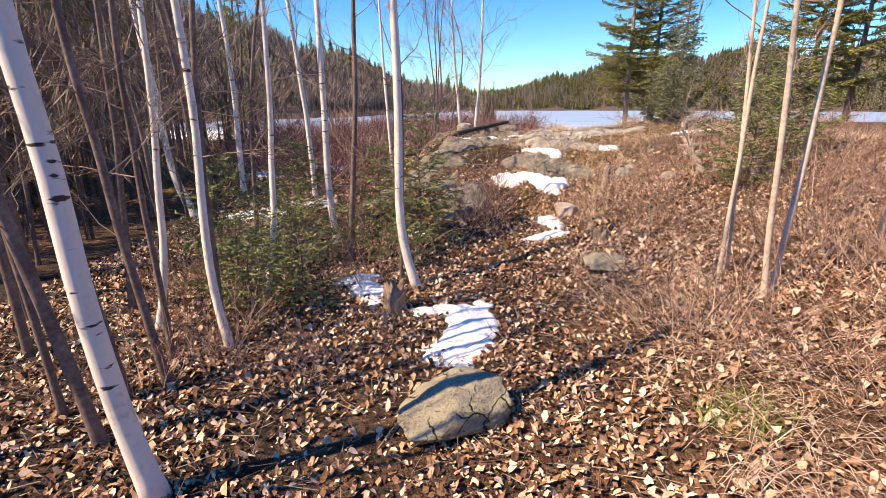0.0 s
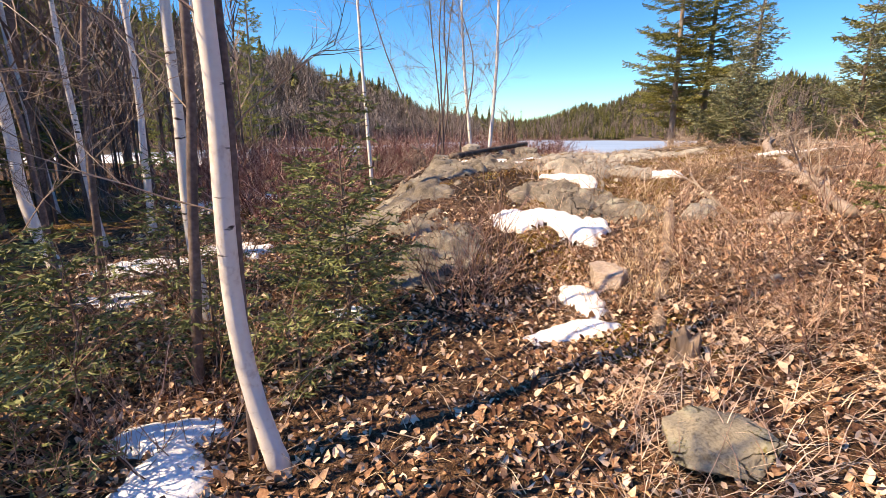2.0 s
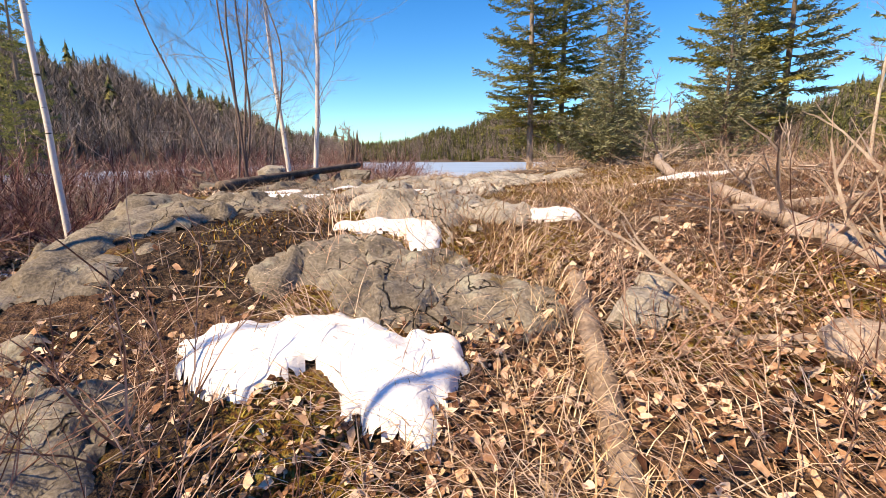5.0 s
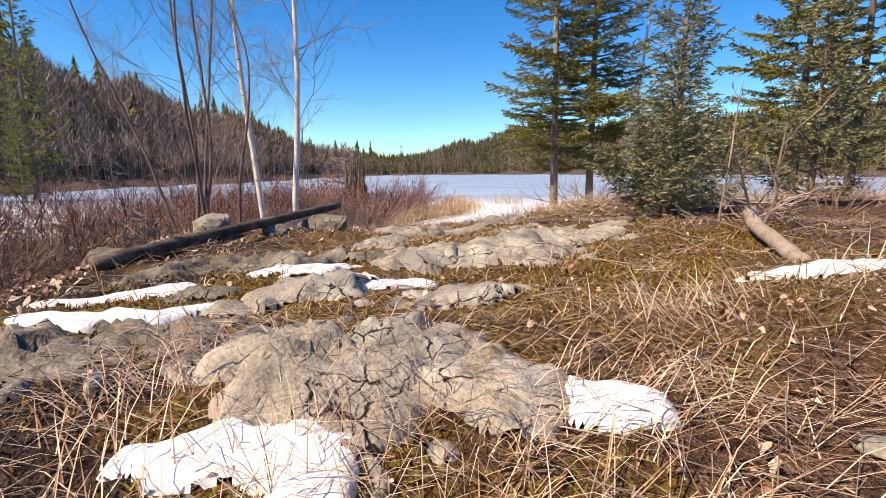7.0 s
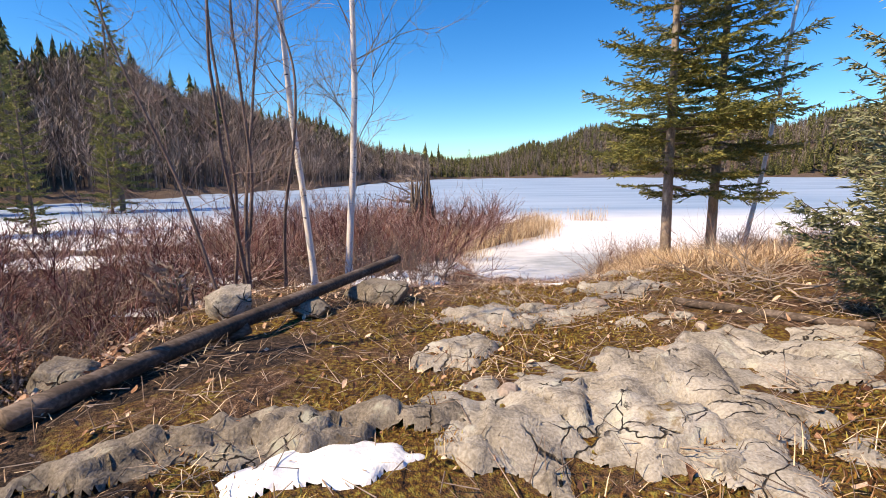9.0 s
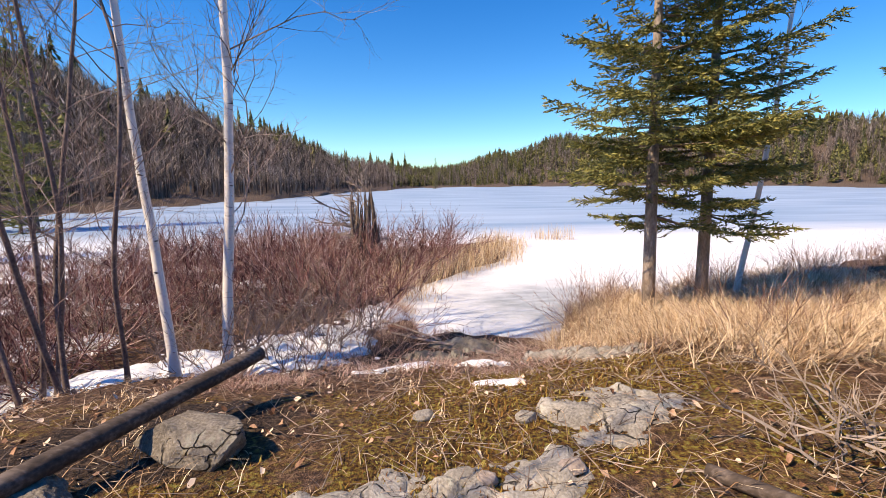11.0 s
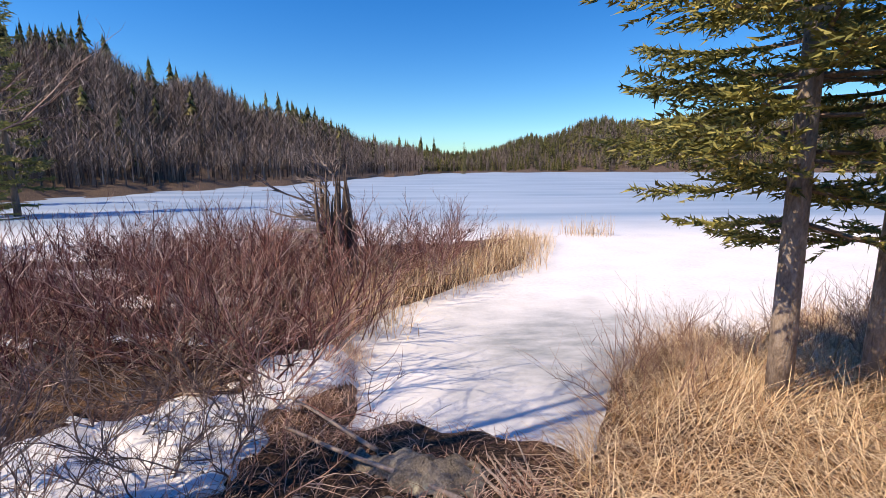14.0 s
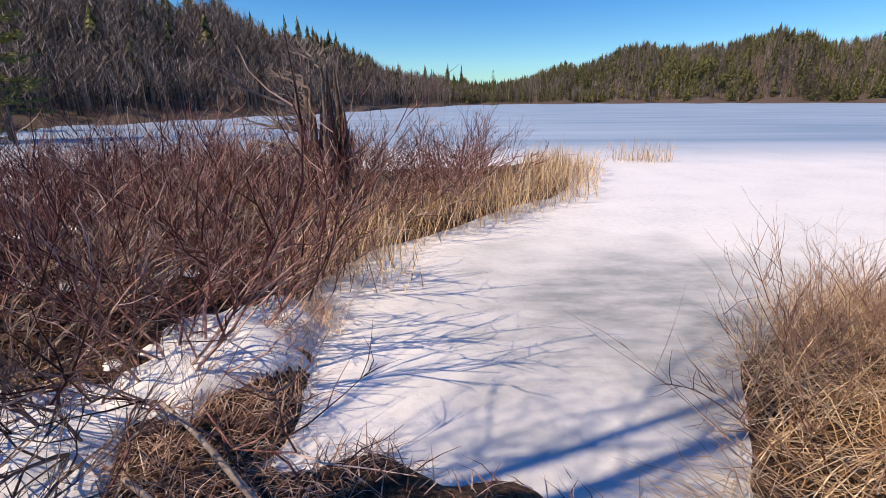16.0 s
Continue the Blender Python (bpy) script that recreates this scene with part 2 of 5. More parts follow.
M_SPRUCEBARK = make_mat("spruce_bark", [(0.3, (0.12, 0.09, 0.07)), (0.5, (0.32, 0.26, 0.21)), (0.7, (0.5, 0.43, 0.37))], 14, 70, 0.9, 1.0, 0.02, stretch=(1, 1, 0.4))
M_LEAF = make_mat("dead_leaf", [(0.1, (0.07, 0.028, 0.015)), (0.35, (0.27, 0.135, 0.075)), (0.6, (0.52, 0.32, 0.2)), (0.9, (0.8, 0.62, 0.47))], 20, 90, 0.7, 0.2, 0.004, "island", 0.5)
M_STRAW = make_mat("dry_grass", [(0.1, (0.3, 0.17, 0.085)), (0.5, (0.64, 0.45, 0.27)), (0.85, (0.86, 0.7, 0.48))], 3, 40, 0.6, 0, 0, "island", 0.5)
M_STALK = make_mat("pale_stalk", [(0.1, (0.3, 0.17, 0.11)), (0.5, (0.66, 0.46, 0.33)), (0.85, (0.86, 0.69, 0.54))], 3, 40, 0.7, 0, 0, "island", 0.4)
M_TWIG = make_mat("grey_twig", [(0.2, (0.12, 0.085, 0.065)), (0.5, (0.3, 0.22, 0.17)), (0.8, (0.5, 0.4, 0.32))], 3, 50, 0.8, 0, 0, "island", 0.35)
M_RED = make_mat("red_stem", [(0.1, (0.05, 0.016, 0.016)), (0.45, (0.2, 0.075, 0.068)), (0.7, (0.36, 0.19, 0.16)), (0.95, (0.66, 0.5, 0.44))], 2, 30, 0.55, 0, 0, "island", 0.5)
M_BARK = make_mat("dark_bark", [(0.3, (0.07, 0.05, 0.04)), (0.5, (0.2, 0.15, 0.12)), (0.7, (0.36, 0.29, 0.24))], 9, 60, 0.85, 1.0, 0.02, stretch=(1, 1, 0.25))
M_GREYBARK = make_mat("sapling_bark", [(0.3, (0.07, 0.05, 0.045)), (0.5, (0.19, 0.14, 0.125)), (0.7, (0.34, 0.27, 0.245))], 4, 40, 0.75, 0.4, 0.005)
M_TANBARK = make_mat("tan_bark", [(0.3, (0.34, 0.26, 0.2)), (0.5, (0.6, 0.51, 0.42)), (0.7, (0.78, 0.7, 0.61))], 4, 40, 0.7, 0.4, 0.005)
M_BIRCHTWIG = make_mat("birch_twig", [(0.3, (0.13, 0.08, 0.065)), (0.6, (0.36, 0.26, 0.22)), (0.8, (0.6, 0.5, 0.43))], 2, 20, 0.7, 0, 0, "island", 0.3)
M_NEEDLE = make_mat("spruce_needle", [(0.15, (0.055, 0.07, 0.028)), (0.5, (0.21, 0.215, 0.065)), (0.85, (0.46, 0.4, 0.12))], 1.2, 9, 0.6, 0, 0, "island", 0.25)
M_NEEDLE2 = make_mat("grey_needle", [(0.15, (0.075, 0.09, 0.05)), (0.5, (0.24, 0.255, 0.14)), (0.85, (0.48, 0.46, 0.28))], 1.2, 9, 0.6, 0, 0, "island", 0.25)
M_FIR = make_mat("fir_needle", [(0.15, (0.075, 0.095, 0.032)), (0.5, (0.19, 0.225, 0.085)), (0.85, (0.42, 0.42, 0.18))], 2, 9, 0.6, 0, 0, "island", 0.25)
M_FARCON = make_mat("far_conifer", [(0.2, (0.03, 0.036, 0.018)), (0.5, (0.1, 0.108, 0.036)), (0.85, (0.26, 0.24, 0.08))], 0.02, 0.3, 0.9, 0, 0, "island", 0.4)
M_FARBARE = make_mat("far_bare_wood", [(0.2, (0.06, 0.045, 0.04)), (0.5, (0.19, 0.145, 0.125)), (0.85, (0.46, 0.39, 0.34))], 0.02, 0.3, 0.9, 0, 0, "island", 0.45)
M_DEADWOOD = make_mat("weathered_wood", [(0.3, (0.16, 0.12, 0.095)), (0.5, (0.36, 0.29, 0.24)), (0.7, (0.55, 0.47, 0.4))], 5, 45, 0.85, 0.8, 0.01, stretch=(1, 1, 0.3))
M_CHAR = make_mat("dark_log_wood", [(0.3, (0.03, 0.024, 0.02)), (0.5, (0.1, 0.075, 0.06)), (0.7, (0.26, 0.21, 0.18))], 6, 50, 0.85, 0.8, 0.01, stretch=(0.3, 1, 1))
M_ROT = make_mat("rotten_wood", [(0.3, (0.08, 0.055, 0.04)), (0.5, (0.26, 0.19, 0.14)), (0.7, (0.46, 0.37, 0.29))], 7, 50, 0.9, 0.9, 0.015, stretch=(1, 1, 0.2))
M_GREEN = make_mat("green_grass", [(0.2, (0.09, 0.13, 0.02)), (0.5, (0.2, 0.26, 0.05)), (0.8, (0.36, 0.36, 0.1))], 3, 30, 0.7, 0, 0, "island", 0.3)


# ---- mesh helpers ----
class Build:
    """Collects vertices and faces for one mesh."""

    def __init__(self):
        self.v, self.f = [], []

    def tube(self, pts, radii, sides=6, cap=True):
        base = len(self.v)
        for i, p in enumerate(pts):
            a, b = pts[max(i - 1, 0)], pts[min(i + 1, len(pts) - 1)]
            d = (b - a).normalized()
            u = d.cross(Vector((0.3, 0.9, 0.1) if abs(d.z) > 0.8 else (0, 0, 1))).normalized()
            w = d.cross(u)
            for k in range(sides):
                g = 2 * math.pi * k / sides
                self.v.append(p + (u * math.cos(g) + w * math.sin(g)) * radii[i])
        for i in range(len(pts) - 1):
            for k in range(sides):
                q = base + i * sides
                self.f.append((q + k, q + (k + 1) % sides, q + sides + (k + 1) % sides, q + sides + k))
        if cap:
            self.f.append(tuple(base + k for k in reversed(range(sides))))
            self.f.append(tuple(base + (len(pts) - 1) * sides + k for k in range(sides)))

    def tri(self, a, b, c):
        n = len(self.v)
        self.v += [a, b, c]
        self.f.append((n, n + 1, n + 2))

    def quad(self, a, b, c, d):
        n = len(self.v)
        self.v += [a, b, c, d]
        self.f.append((n, n + 1, n + 2, n + 3))

    def mesh(self, name, material, smooth=False):
        me = bpy.data.meshes.new(name)
        me.from_pydata([tuple(p) for p in self.v], [], self.f)
        me.materials.append(material)
        if smooth:
            me.shade_smooth()
        return me


def part(name, build, material, parent=None, label="", smooth=False):
    ob = new(name, build.mesh(name, material, smooth))
    ob.parent = parent
    if label:
        tagged(ob, label)
    return ob


def array_mesh(name, verts, faces, material, smooth=False):
    """A mesh from arrays of vertices and of equal faces."""
    me = bpy.data.meshes.new(name)
    k = faces.shape[1]
    me.vertices.add(len(verts))
    me.vertices.foreach_set("co", verts.astype(np.float32).ravel())
    me.loops.add(faces.size)
    me.loops.foreach_set("vertex_index", faces.astype(np.int32).ravel())
    me.polygons.add(len(faces))
    me.polygons.foreach_set("loop_start", np.arange(0, faces.size, k, dtype=np.int32))
    me.update(calc_edges=True)
    me.materials.append(material)
    if smooth:
        me.shade_smooth()
    return me


def empty(name, at, label, category, group="", kind=""):
    ob = new(name)
    ob.location = at
    return tagged(ob, label, category, group, kind)


def rnd(a, b):
    return random.uniform(a, b)


def wave(x, y, s, seed=0.0):
    """Cheap smooth noise on arrays, about -1 to 1."""
    x, y = np.asarray(x) / s, np.asarray(y) / s
    return (np.sin(1.7 * x + 1.1 * y + seed) + np.sin(-1.3 * x + 2.1 * y + 2.3 * seed + 1) + np.sin(2.9 * x - 0.7 * y + 3.7 * seed) * 0.7
            + np.sin(3.1 * y + 1.9 * x + seed * 5.1 + 2) * 0.6) / 3.3


# ---- ground ----
def sm(a, b, v):
    t = np.clip((v - a) / (b - a), 0, 1)
    return t * t * (3 - 2 * t)
def shore_x(y):
    """Where the shrubby point ends and the bay begins."""
    return 3.05 + 1.0 * np.clip(np.asarray(y, float) - 20.2, 0, 2.6) + 0.35 * np.clip(np.asarray(y, float) - 22.8, 0, 9)


def ground_h(x, y):
    x = np.asarray(x, float); y = np.asarray(y, float)
    # slope that climbs to the right of the start
    base = -0.36 + 1.15 * sm(-0.6, 6.0, x) + 0.25 * sm(4.0, 9.0, y) * sm(-5.0, -1.0, x)
    base = base + 0.42 * sm(6.5, 10.0, y) * sm(-1.0, -4.0, x) 
    # bare rock hump
    left = -0.5 + 0.03 * (y - 8)
    hump = 1.12 * sm(4.9, 9.4, y) * sm(left - 1.3, left + 0.7, x) - 0.33
    k = 0.12
    land = np.maximum(base, hump) + k * np.exp(-np.abs(base - hump) / k) * 0.5
    fall = 1 - (1 - 0.6 * sm(12.6, 16.6, y) * sm(60.0, 20.0, x)) * (1 - 0.75 * sm(14.0, 17.0, y) * sm(6.0, 3.6, x))
    land = np.where(land > 0.05, 0.05 + (land - 0.05) * (1 - fall), land)
    # low ground left of the hump and along the shore
    shoreL = shore_x(y) + 0.2 * np.sin(1.9 * y)
    lowmask = sm(15.0, 17.2, y)
    land = land * (1 - lowmask) + lowmask * np.where(x > 4.2, np.maximum(land, 0.1), 0.1)
    dR = 16.6 + 2.2 * np.minimum(x - 4.95, 0.7) + 0.38 * np.maximum(x - 5.65, 0) - y + 0.15 * np.sin(3.1 * x)
    dL = np.minimum(shoreL - x, 25.5 + 0.25 * x - y)
    dN = 16.5 - 0.02 * x - y + 0.07 * np.sin(4.1 * x) + 0.05 * np.sin(11 * x) + 0.55 * sm(5.2, 4.2, x) + 0.1
    m = np.maximum(np.maximum(sm(-0.5, 0.25, np.where(x > 3.5, dR, -9)), sm(-0.4, 0.3, dL)), sm(-0.45, 0.2, dN))
    edge = np.where(y > 14.0, np.clip(np.maximum(np.where(x > 3.5, dR, -9), dN), 0, 9), 9)
    land = np.where(land > 0.07, 0.07 + (land - 0.07) * (0.02 + 0.98 * sm(0.0, 2.4, edge)), land)
    return land * m + (-0.35) * (1 - m)


AZ = (-180, -70, -45, -30, -13, -3, 4, 8, 12, 17, 25, 40, 60, 75, 180)
SHORE = (30, 30, 40, 48, 66, 110, 170, 178, 184, 190, 190, 190, 110, 60, 40)
HILL = (6, 12, 17, 16, 9, 3.5, 2.0, 5.0, 12, 19, 23, 22, 20, 14, 6)
RISE = (90, 80, 75, 75, 85, 110, 130, 128, 124, 120, 118, 110, 110, 100, 90)


def far_h(x, y):
    """The far shore and the hills behind it."""
    az, d = np.degrees(np.arctan2(x - 3, y - 10)), np.hypot(x - 3, y - 10)
    s, h, r = (np.interp(az, AZ, k) for k in (SHORE, HILL, RISE))
    s = s * (1 + 0.05 * np.sin(az * 0.9) + 0.03 * np.sin(az * 2.3))
    return sm(-3, 2, d - s), h * sm(0, 1, (d - s) / r) * (1 + 0.12 * np.sin(az * 0.55 + d * 0.01)) + 0.5, d


def height(x, y):
    x, y = np.asarray(x, float), np.asarray(y, float)
    near = ground_h(x, y)
    rough = 0.035 * wave(x, y, 0.55, 1) + 0.02 * wave(x, y, 0.23, 2) + 0.01 * wave(x, y, 0.1, 3)
    near = near + rough * sm(-0.3, -0.1, near)
    m, hill, d = far_h(x, y)
    out = near * (1 - m) + np.maximum(hill, near) * m
    return out


def z_at(x, y):
    return float(height(x, y))


def axis(lo, mid0, mid1, hi, step, growth):
    mid = list(np.arange(mid0, mid1, step))
    up, s = [mid[-1]], step
    while up[-1] < hi:
        s = min(s * growth, 120)
        up.append(up[-1] + s)
    dn, s = [mid[0]], step
    while dn[-1] > lo:
        s = min(s * growth, 120)
        dn.append(dn[-1] - s)
    return np.array(dn[:0:-1] + mid + up[1:])


def blob(x, y, ovals, edge=0.25, scale=0.35, seed=0.0):
    """Above 0 inside a union of ovals (cx, cy, rx, ry, turn) with a ragged rim."""
    best = np.full(np.shape(x), -9.0)
    for cx, cy, rx, ry, a in ovals:
        c, s = math.cos(radians(a)), math.sin(radians(a))
        u, v = (x - cx) * c + (y - cy) * s, -(x - cx) * s + (y - cy) * c
        best = np.maximum(best, 1 - np.sqrt((u / rx) ** 2 + (v / ry) ** 2))
    return best + edge * (wave(x, y, scale, seed) + 0.6 * wave(x, y, scale * 0.4, seed + 4))


def facets(x, y, size, seed):
    """Broken blocks: a random level for each cell, and the nearness of the joint between two."""
    u, v = x / size + 0.35 * wave(x, y, size * 1.3, seed), y / size + 0.35 * wave(x, y, size * 1.1, seed + 2)
    iu, iv = np.floor(u), np.floor(v)
    f1, f2, level = np.full(u.shape, 9.0), np.full(u.shape, 9.0), np.zeros(u.shape)
    for a in (-1, 0, 1):
        for c in (-1, 0, 1):
            cu, cv = iu + a, iv + c
            h1 = np.modf(np.abs(np.sin(cu * 127.1 + cv * 311.7 + seed) * 43758.5))[0]
            h2 = np.modf(np.abs(np.sin(cu * 269.5 + cv * 183.3 + seed) * 24634.6))[0]
            d = np.hypot(cu + h1 - u, cv + h2 - v)
            near = d < f1
            f2 = np.where(near, f1, np.minimum(f2, d))
            level = np.where(near, h1 - 0.5 + (cu + h1 - u) * (h2 - 0.5), level)
            f1 = np.where(near, d, f1)
    return level, f2 - f1


MOSS = [(1.05, 8.5, 0.6, 0.45, 0), (3.2, 10.1, 0.9, 0.35, 0), (4.2, 10.5, 0.8, 0.5, 0), (1.0, 6.7, 0.5, 0.5, 0), (3.6, 9.9, 1.0, 0.8, -15), (1.4, 9.1, 0.9, 0.5, 0), (1.2, 10.0, 0.8, 0.6, 0), (2.2, 11.0, 0.8, 0.4, 0), (2.9, 12.2, 0.9, 0.9, 0),
        (3.6, 13.5, 0.7, 0.9, 0), (1.7, 5.2, 0.3, 0.3, 0), (4.6, 10.4, 0.9, 0.6, 0), (3.2, 7.0, 0.5, 0.4, 0), (4.3, 13.8, 0.7, 0.6, 0), (1.9, 8.0, 0.9, 0.5, 0)]

# Dark soil ovals; those at x -3.0 and -2.5 paint in thicket shade.
HUMUS_SHADE = [(0.35, 10.3, 0.85, 0.45, 20), (3.4, 16.4, 1.0, 0.6, 0), (0.9, 8.3, 0.5, 0.5, 0), (0.75, 6.4, 0.5, 0.6, 0), (-0.4, 11.1, 1.7, 0.75, 32), (0.5, 8.95, 1.0, 0.45, 10), (-0.8, 10.0, 1.0, 0.9, 0), (1.3, 13.3, 0.9, 0.5, 20), (-3.0, 4.5, 1.6, 3.2, 0), (3.0, 15.8, 1.6, 0.9, 0), (-2.5, 1.5, 2.0, 1.5, 0)]


def build_ground():
    xs = axis(-900, -7.0, 9.5, 900, 0.075, 1.085)
    ys = axis(-700, -1.5, 19.0, 1100, 0.075, 1.07)
    gx, gy = np.meshgrid(xs, ys)
    z = height(gx, gy)
    v = np.stack([gx.ravel(), gy.ravel(), z.ravel()], 1)
    idx = np.arange(gx.size).reshape(gx.shape)
    f = np.stack([idx[:-1, :-1], idx[:-1, 1:], idx[1:, 1:], idx[1:, :-1]], -1).reshape(-1, 4)
    me = array_mesh("ground", v, f, M_GROUND, True)
    moss = np.clip(np.maximum(0.5 + blob(gx, gy, MOSS, 0.3, 0.3), 0.42 * sm(7.5, 9.0, gy) * sm(15.0, 13.5, gy) * sm(6.5, 5.0, gx)), 0, 0.8)
    woods = sm(12, 30, np.hypot(gx - 3, gy - 10))
    for key, val in (("moss", moss), ("humus_shade", np.clip(0.5 + blob(gx, gy, HUMUS_SHADE, 0.35, 0.4, 2.0), 0, 0.8)), ("woods", woods * 0.8)):
        me.attributes.new(key, "FLOAT", "POINT").data.foreach_set("value", val.astype(np.float32).ravel())
    tagged(new("ground", me), "forest floor of leaf litter, soil and moss", "ground", kind="structure")


build_ground()


def build_ice():
    xs, ys = axis(-330, -8, 12, 420, 0.35, 1.09), axis(15.3, 15.3, 34, 420, 0.35, 1.09)
    gx, gy = np.meshgrid(xs, ys)
    z = 0.012 * wave(gx, gy, 0.8, 5) * sm(40, 25, gy)
    v = np.stack([gx.ravel(), gy.ravel(), z.ravel()], 1)
    idx = np.arange(gx.size).reshape(gx.shape)
    f = np.stack([idx[:-1, :-1], idx[:-1, 1:], idx[1:, 1:], idx[1:, :-1]], -1).reshape(-1, 4)
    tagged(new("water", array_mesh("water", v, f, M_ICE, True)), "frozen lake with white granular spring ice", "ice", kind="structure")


build_ice()


def patch(name, ovals, thick, material, label, category, step=0.04, edge=0.25, scale=0.35, lumps=0.0, seed=0.0, power=0.5, group="", sink=0.03, flat=None):
    """A sheet that lies on the ground: snow, or rock that stands proud of it."""
    xs0 = min(o[0] - 1.3 * max(o[2], o[3]) for o in ovals)
    xs1 = max(o[0] + 1.3 * max(o[2], o[3]) for o in ovals)
    ys0 = min(o[1] - 1.3 * max(o[2], o[3]) for o in ovals)
    ys1 = max(o[1] + 1.3 * max(o[2], o[3]) for o in ovals)
    gx, gy = np.meshgrid(np.arange(xs0, xs1, step), np.arange(ys0, ys1, step))
    b = blob(gx, gy, ovals, edge, scale, seed)
    base = height(gx, gy) if flat is None else np.maximum(height(gx, gy), flat)
    prof = np.clip(b, 0, 1) ** power
    z = base + thick * prof + lumps * sm(0, 0.3, b) * (wave(gx, gy, 0.28, seed + 1) + 0.6 * wave(gx, gy, 0.11, seed + 2) + 0.35 * wave(gx, gy, 0.05, seed + 3))
    if material in (M_ROCK, M_ROCK_DARK):
        lv, gap = facets(gx, gy, 0.42, seed)
        lv2, gap2 = facets(gx, gy, 0.15, seed + 3)
        on = sm(0, 0.25, b)
        p = (0.45 * gx + 0.9 * gy) / 0.17 + 0.9 * wave(gx, gy, 0.6, seed)
        ledge = (p - np.floor(p) - 0.5) * sm(-0.1, 0.4, wave(gx, gy, 0.5, seed + 6))
        z = z + on * (0.03 * ledge + 0.014 * np.abs(wave(gx, gy, 0.07, seed + 8)) + 0.06 * lv + 0.022 * lv2 - 0.05 * sm(0.06, 0.0, gap) - 0.012 * sm(0.09, 0.0, gap2))
    z = np.where(b > 0, z, base + np.maximum(b * 0.5, -sink))
    keep = b > -0.12
    idx = -np.ones(gx.shape, int)
    idx[keep] = np.arange(keep.sum())
    q = np.stack([idx[:-1, :-1], idx[:-1, 1:], idx[1:, 1:], idx[1:, :-1]], -1).reshape(-1, 4)
    q = q[(q >= 0).all(1)]
    v = np.stack([gx[keep], gy[keep], z[keep]], 1)
    c = np.array([ovals[0][0], ovals[0][1], z_at(ovals[0][0], ovals[0][1])])
    ob = new(name, array_mesh(name, v - c, q, material, True))
    ob.location = c
    return tagged(ob, label, category, group)


def stone(at, size, material, label, name="boulder", turn=0.0, seed=0, group="", sink=0.25, cut=0.75):
    """A boulder: a ball flattened by random planes, with fine relief."""
    bm = bmesh.new()
    bmesh.ops.create_icosphere(bm, subdivisions=5 if size[0] > 0.15 else 3, radius=1)
    r = random.Random(seed)
    planes = [(Vector((r.gauss(0, 1), r.gauss(0, 1), r.gauss(0, 0.8))).normalized(), r.uniform(cut - 0.2, cut + 0.08)) for _ in range(16)]
    planes.append((Vector((0.05, -0.1, 1)).normalized(), cut - 0.1))
    for v in bm.verts:
        p = v.co.copy()
        for n, d in planes:
            over = p.dot(n) - d
            if over > 0:
                p -= n * over * 0.98
        p *= 1 + 0.07 * noise.noise(v.co * 2.5 + Vector((seed, 0, 0))) + 0.04 * noise.noise(v.co * 7) + 0.02 * noise.noise(v.co * 18)
        v.co = Vector((p.x * size[0], p.y * size[1], p.z * size[2]))
    me = bpy.data.meshes.new(name)
    bm.to_mesh(me)
    bm.free()
    me.materials.append(material)
    me.shade_smooth()
    ob = new(name, me)
    x, y = at
    ob.matrix_world = pose(x, y, z_at(x, y) + size[2] * (0.6 - sink), 0, 0, turn)
    return tagged(ob, label, "rock", group)


def bend(start, end, n, amp, seed):
    """Points from start to end with a soft wander."""
    r = random.Random(seed)
    a, b, c, d = (r.uniform(-1, 1) for _ in range(4))
    out = []
    for i in range(n + 1):
        t = i / n
        p = start.lerp(end, t)
        w = math.sin(math.pi * t)
        out.append(p + Vector((a * w + c * math.sin(7 * t + a) * 0.4 * w, b * w + d * math.sin(6 * t + b) * 0.4 * w, 0)) * amp)
    return out


def twigs(b, start, way, length, radius, depth, r, droop=0.0, thin=0.5, fork=1.0):
    """A limb that forks into finer ones."""
    pts, p, d = [start], start, way.normalized()
    n = 5 if depth > 1 else 3
    for i in range(n):
        d = (d + Vector((r.uniform(-1, 1), r.uniform(-1, 1), r.uniform(-0.8, 0.9) - droop)) * 0.32).normalized()
        p = p + d * length / n
        pts.append(p)
    b.tube(pts, [radius * (1 - 0.75 * i / n) for i in range(n + 1)], 4 if depth > 1 else 3, False)
    if depth > 0:
        for k in range(round(fork * (r.randint(6, 9) if depth > 1 else r.randint(4, 6)))):
            t = r.uniform(0.25, 1.0)
            i = min(int(t * n), n - 1)
            q = pts[i].lerp(pts[i + 1], t * n - i)
            side = Vector((r.uniform(-1, 1), r.uniform(-1, 1), r.uniform(-0.3, 0.8)))
            twigs(b, q, d * 1.1 + side * 0.8, length * r.uniform(0.35, 0.55), radius * thin, depth - 1, r, droop, thin, fork)


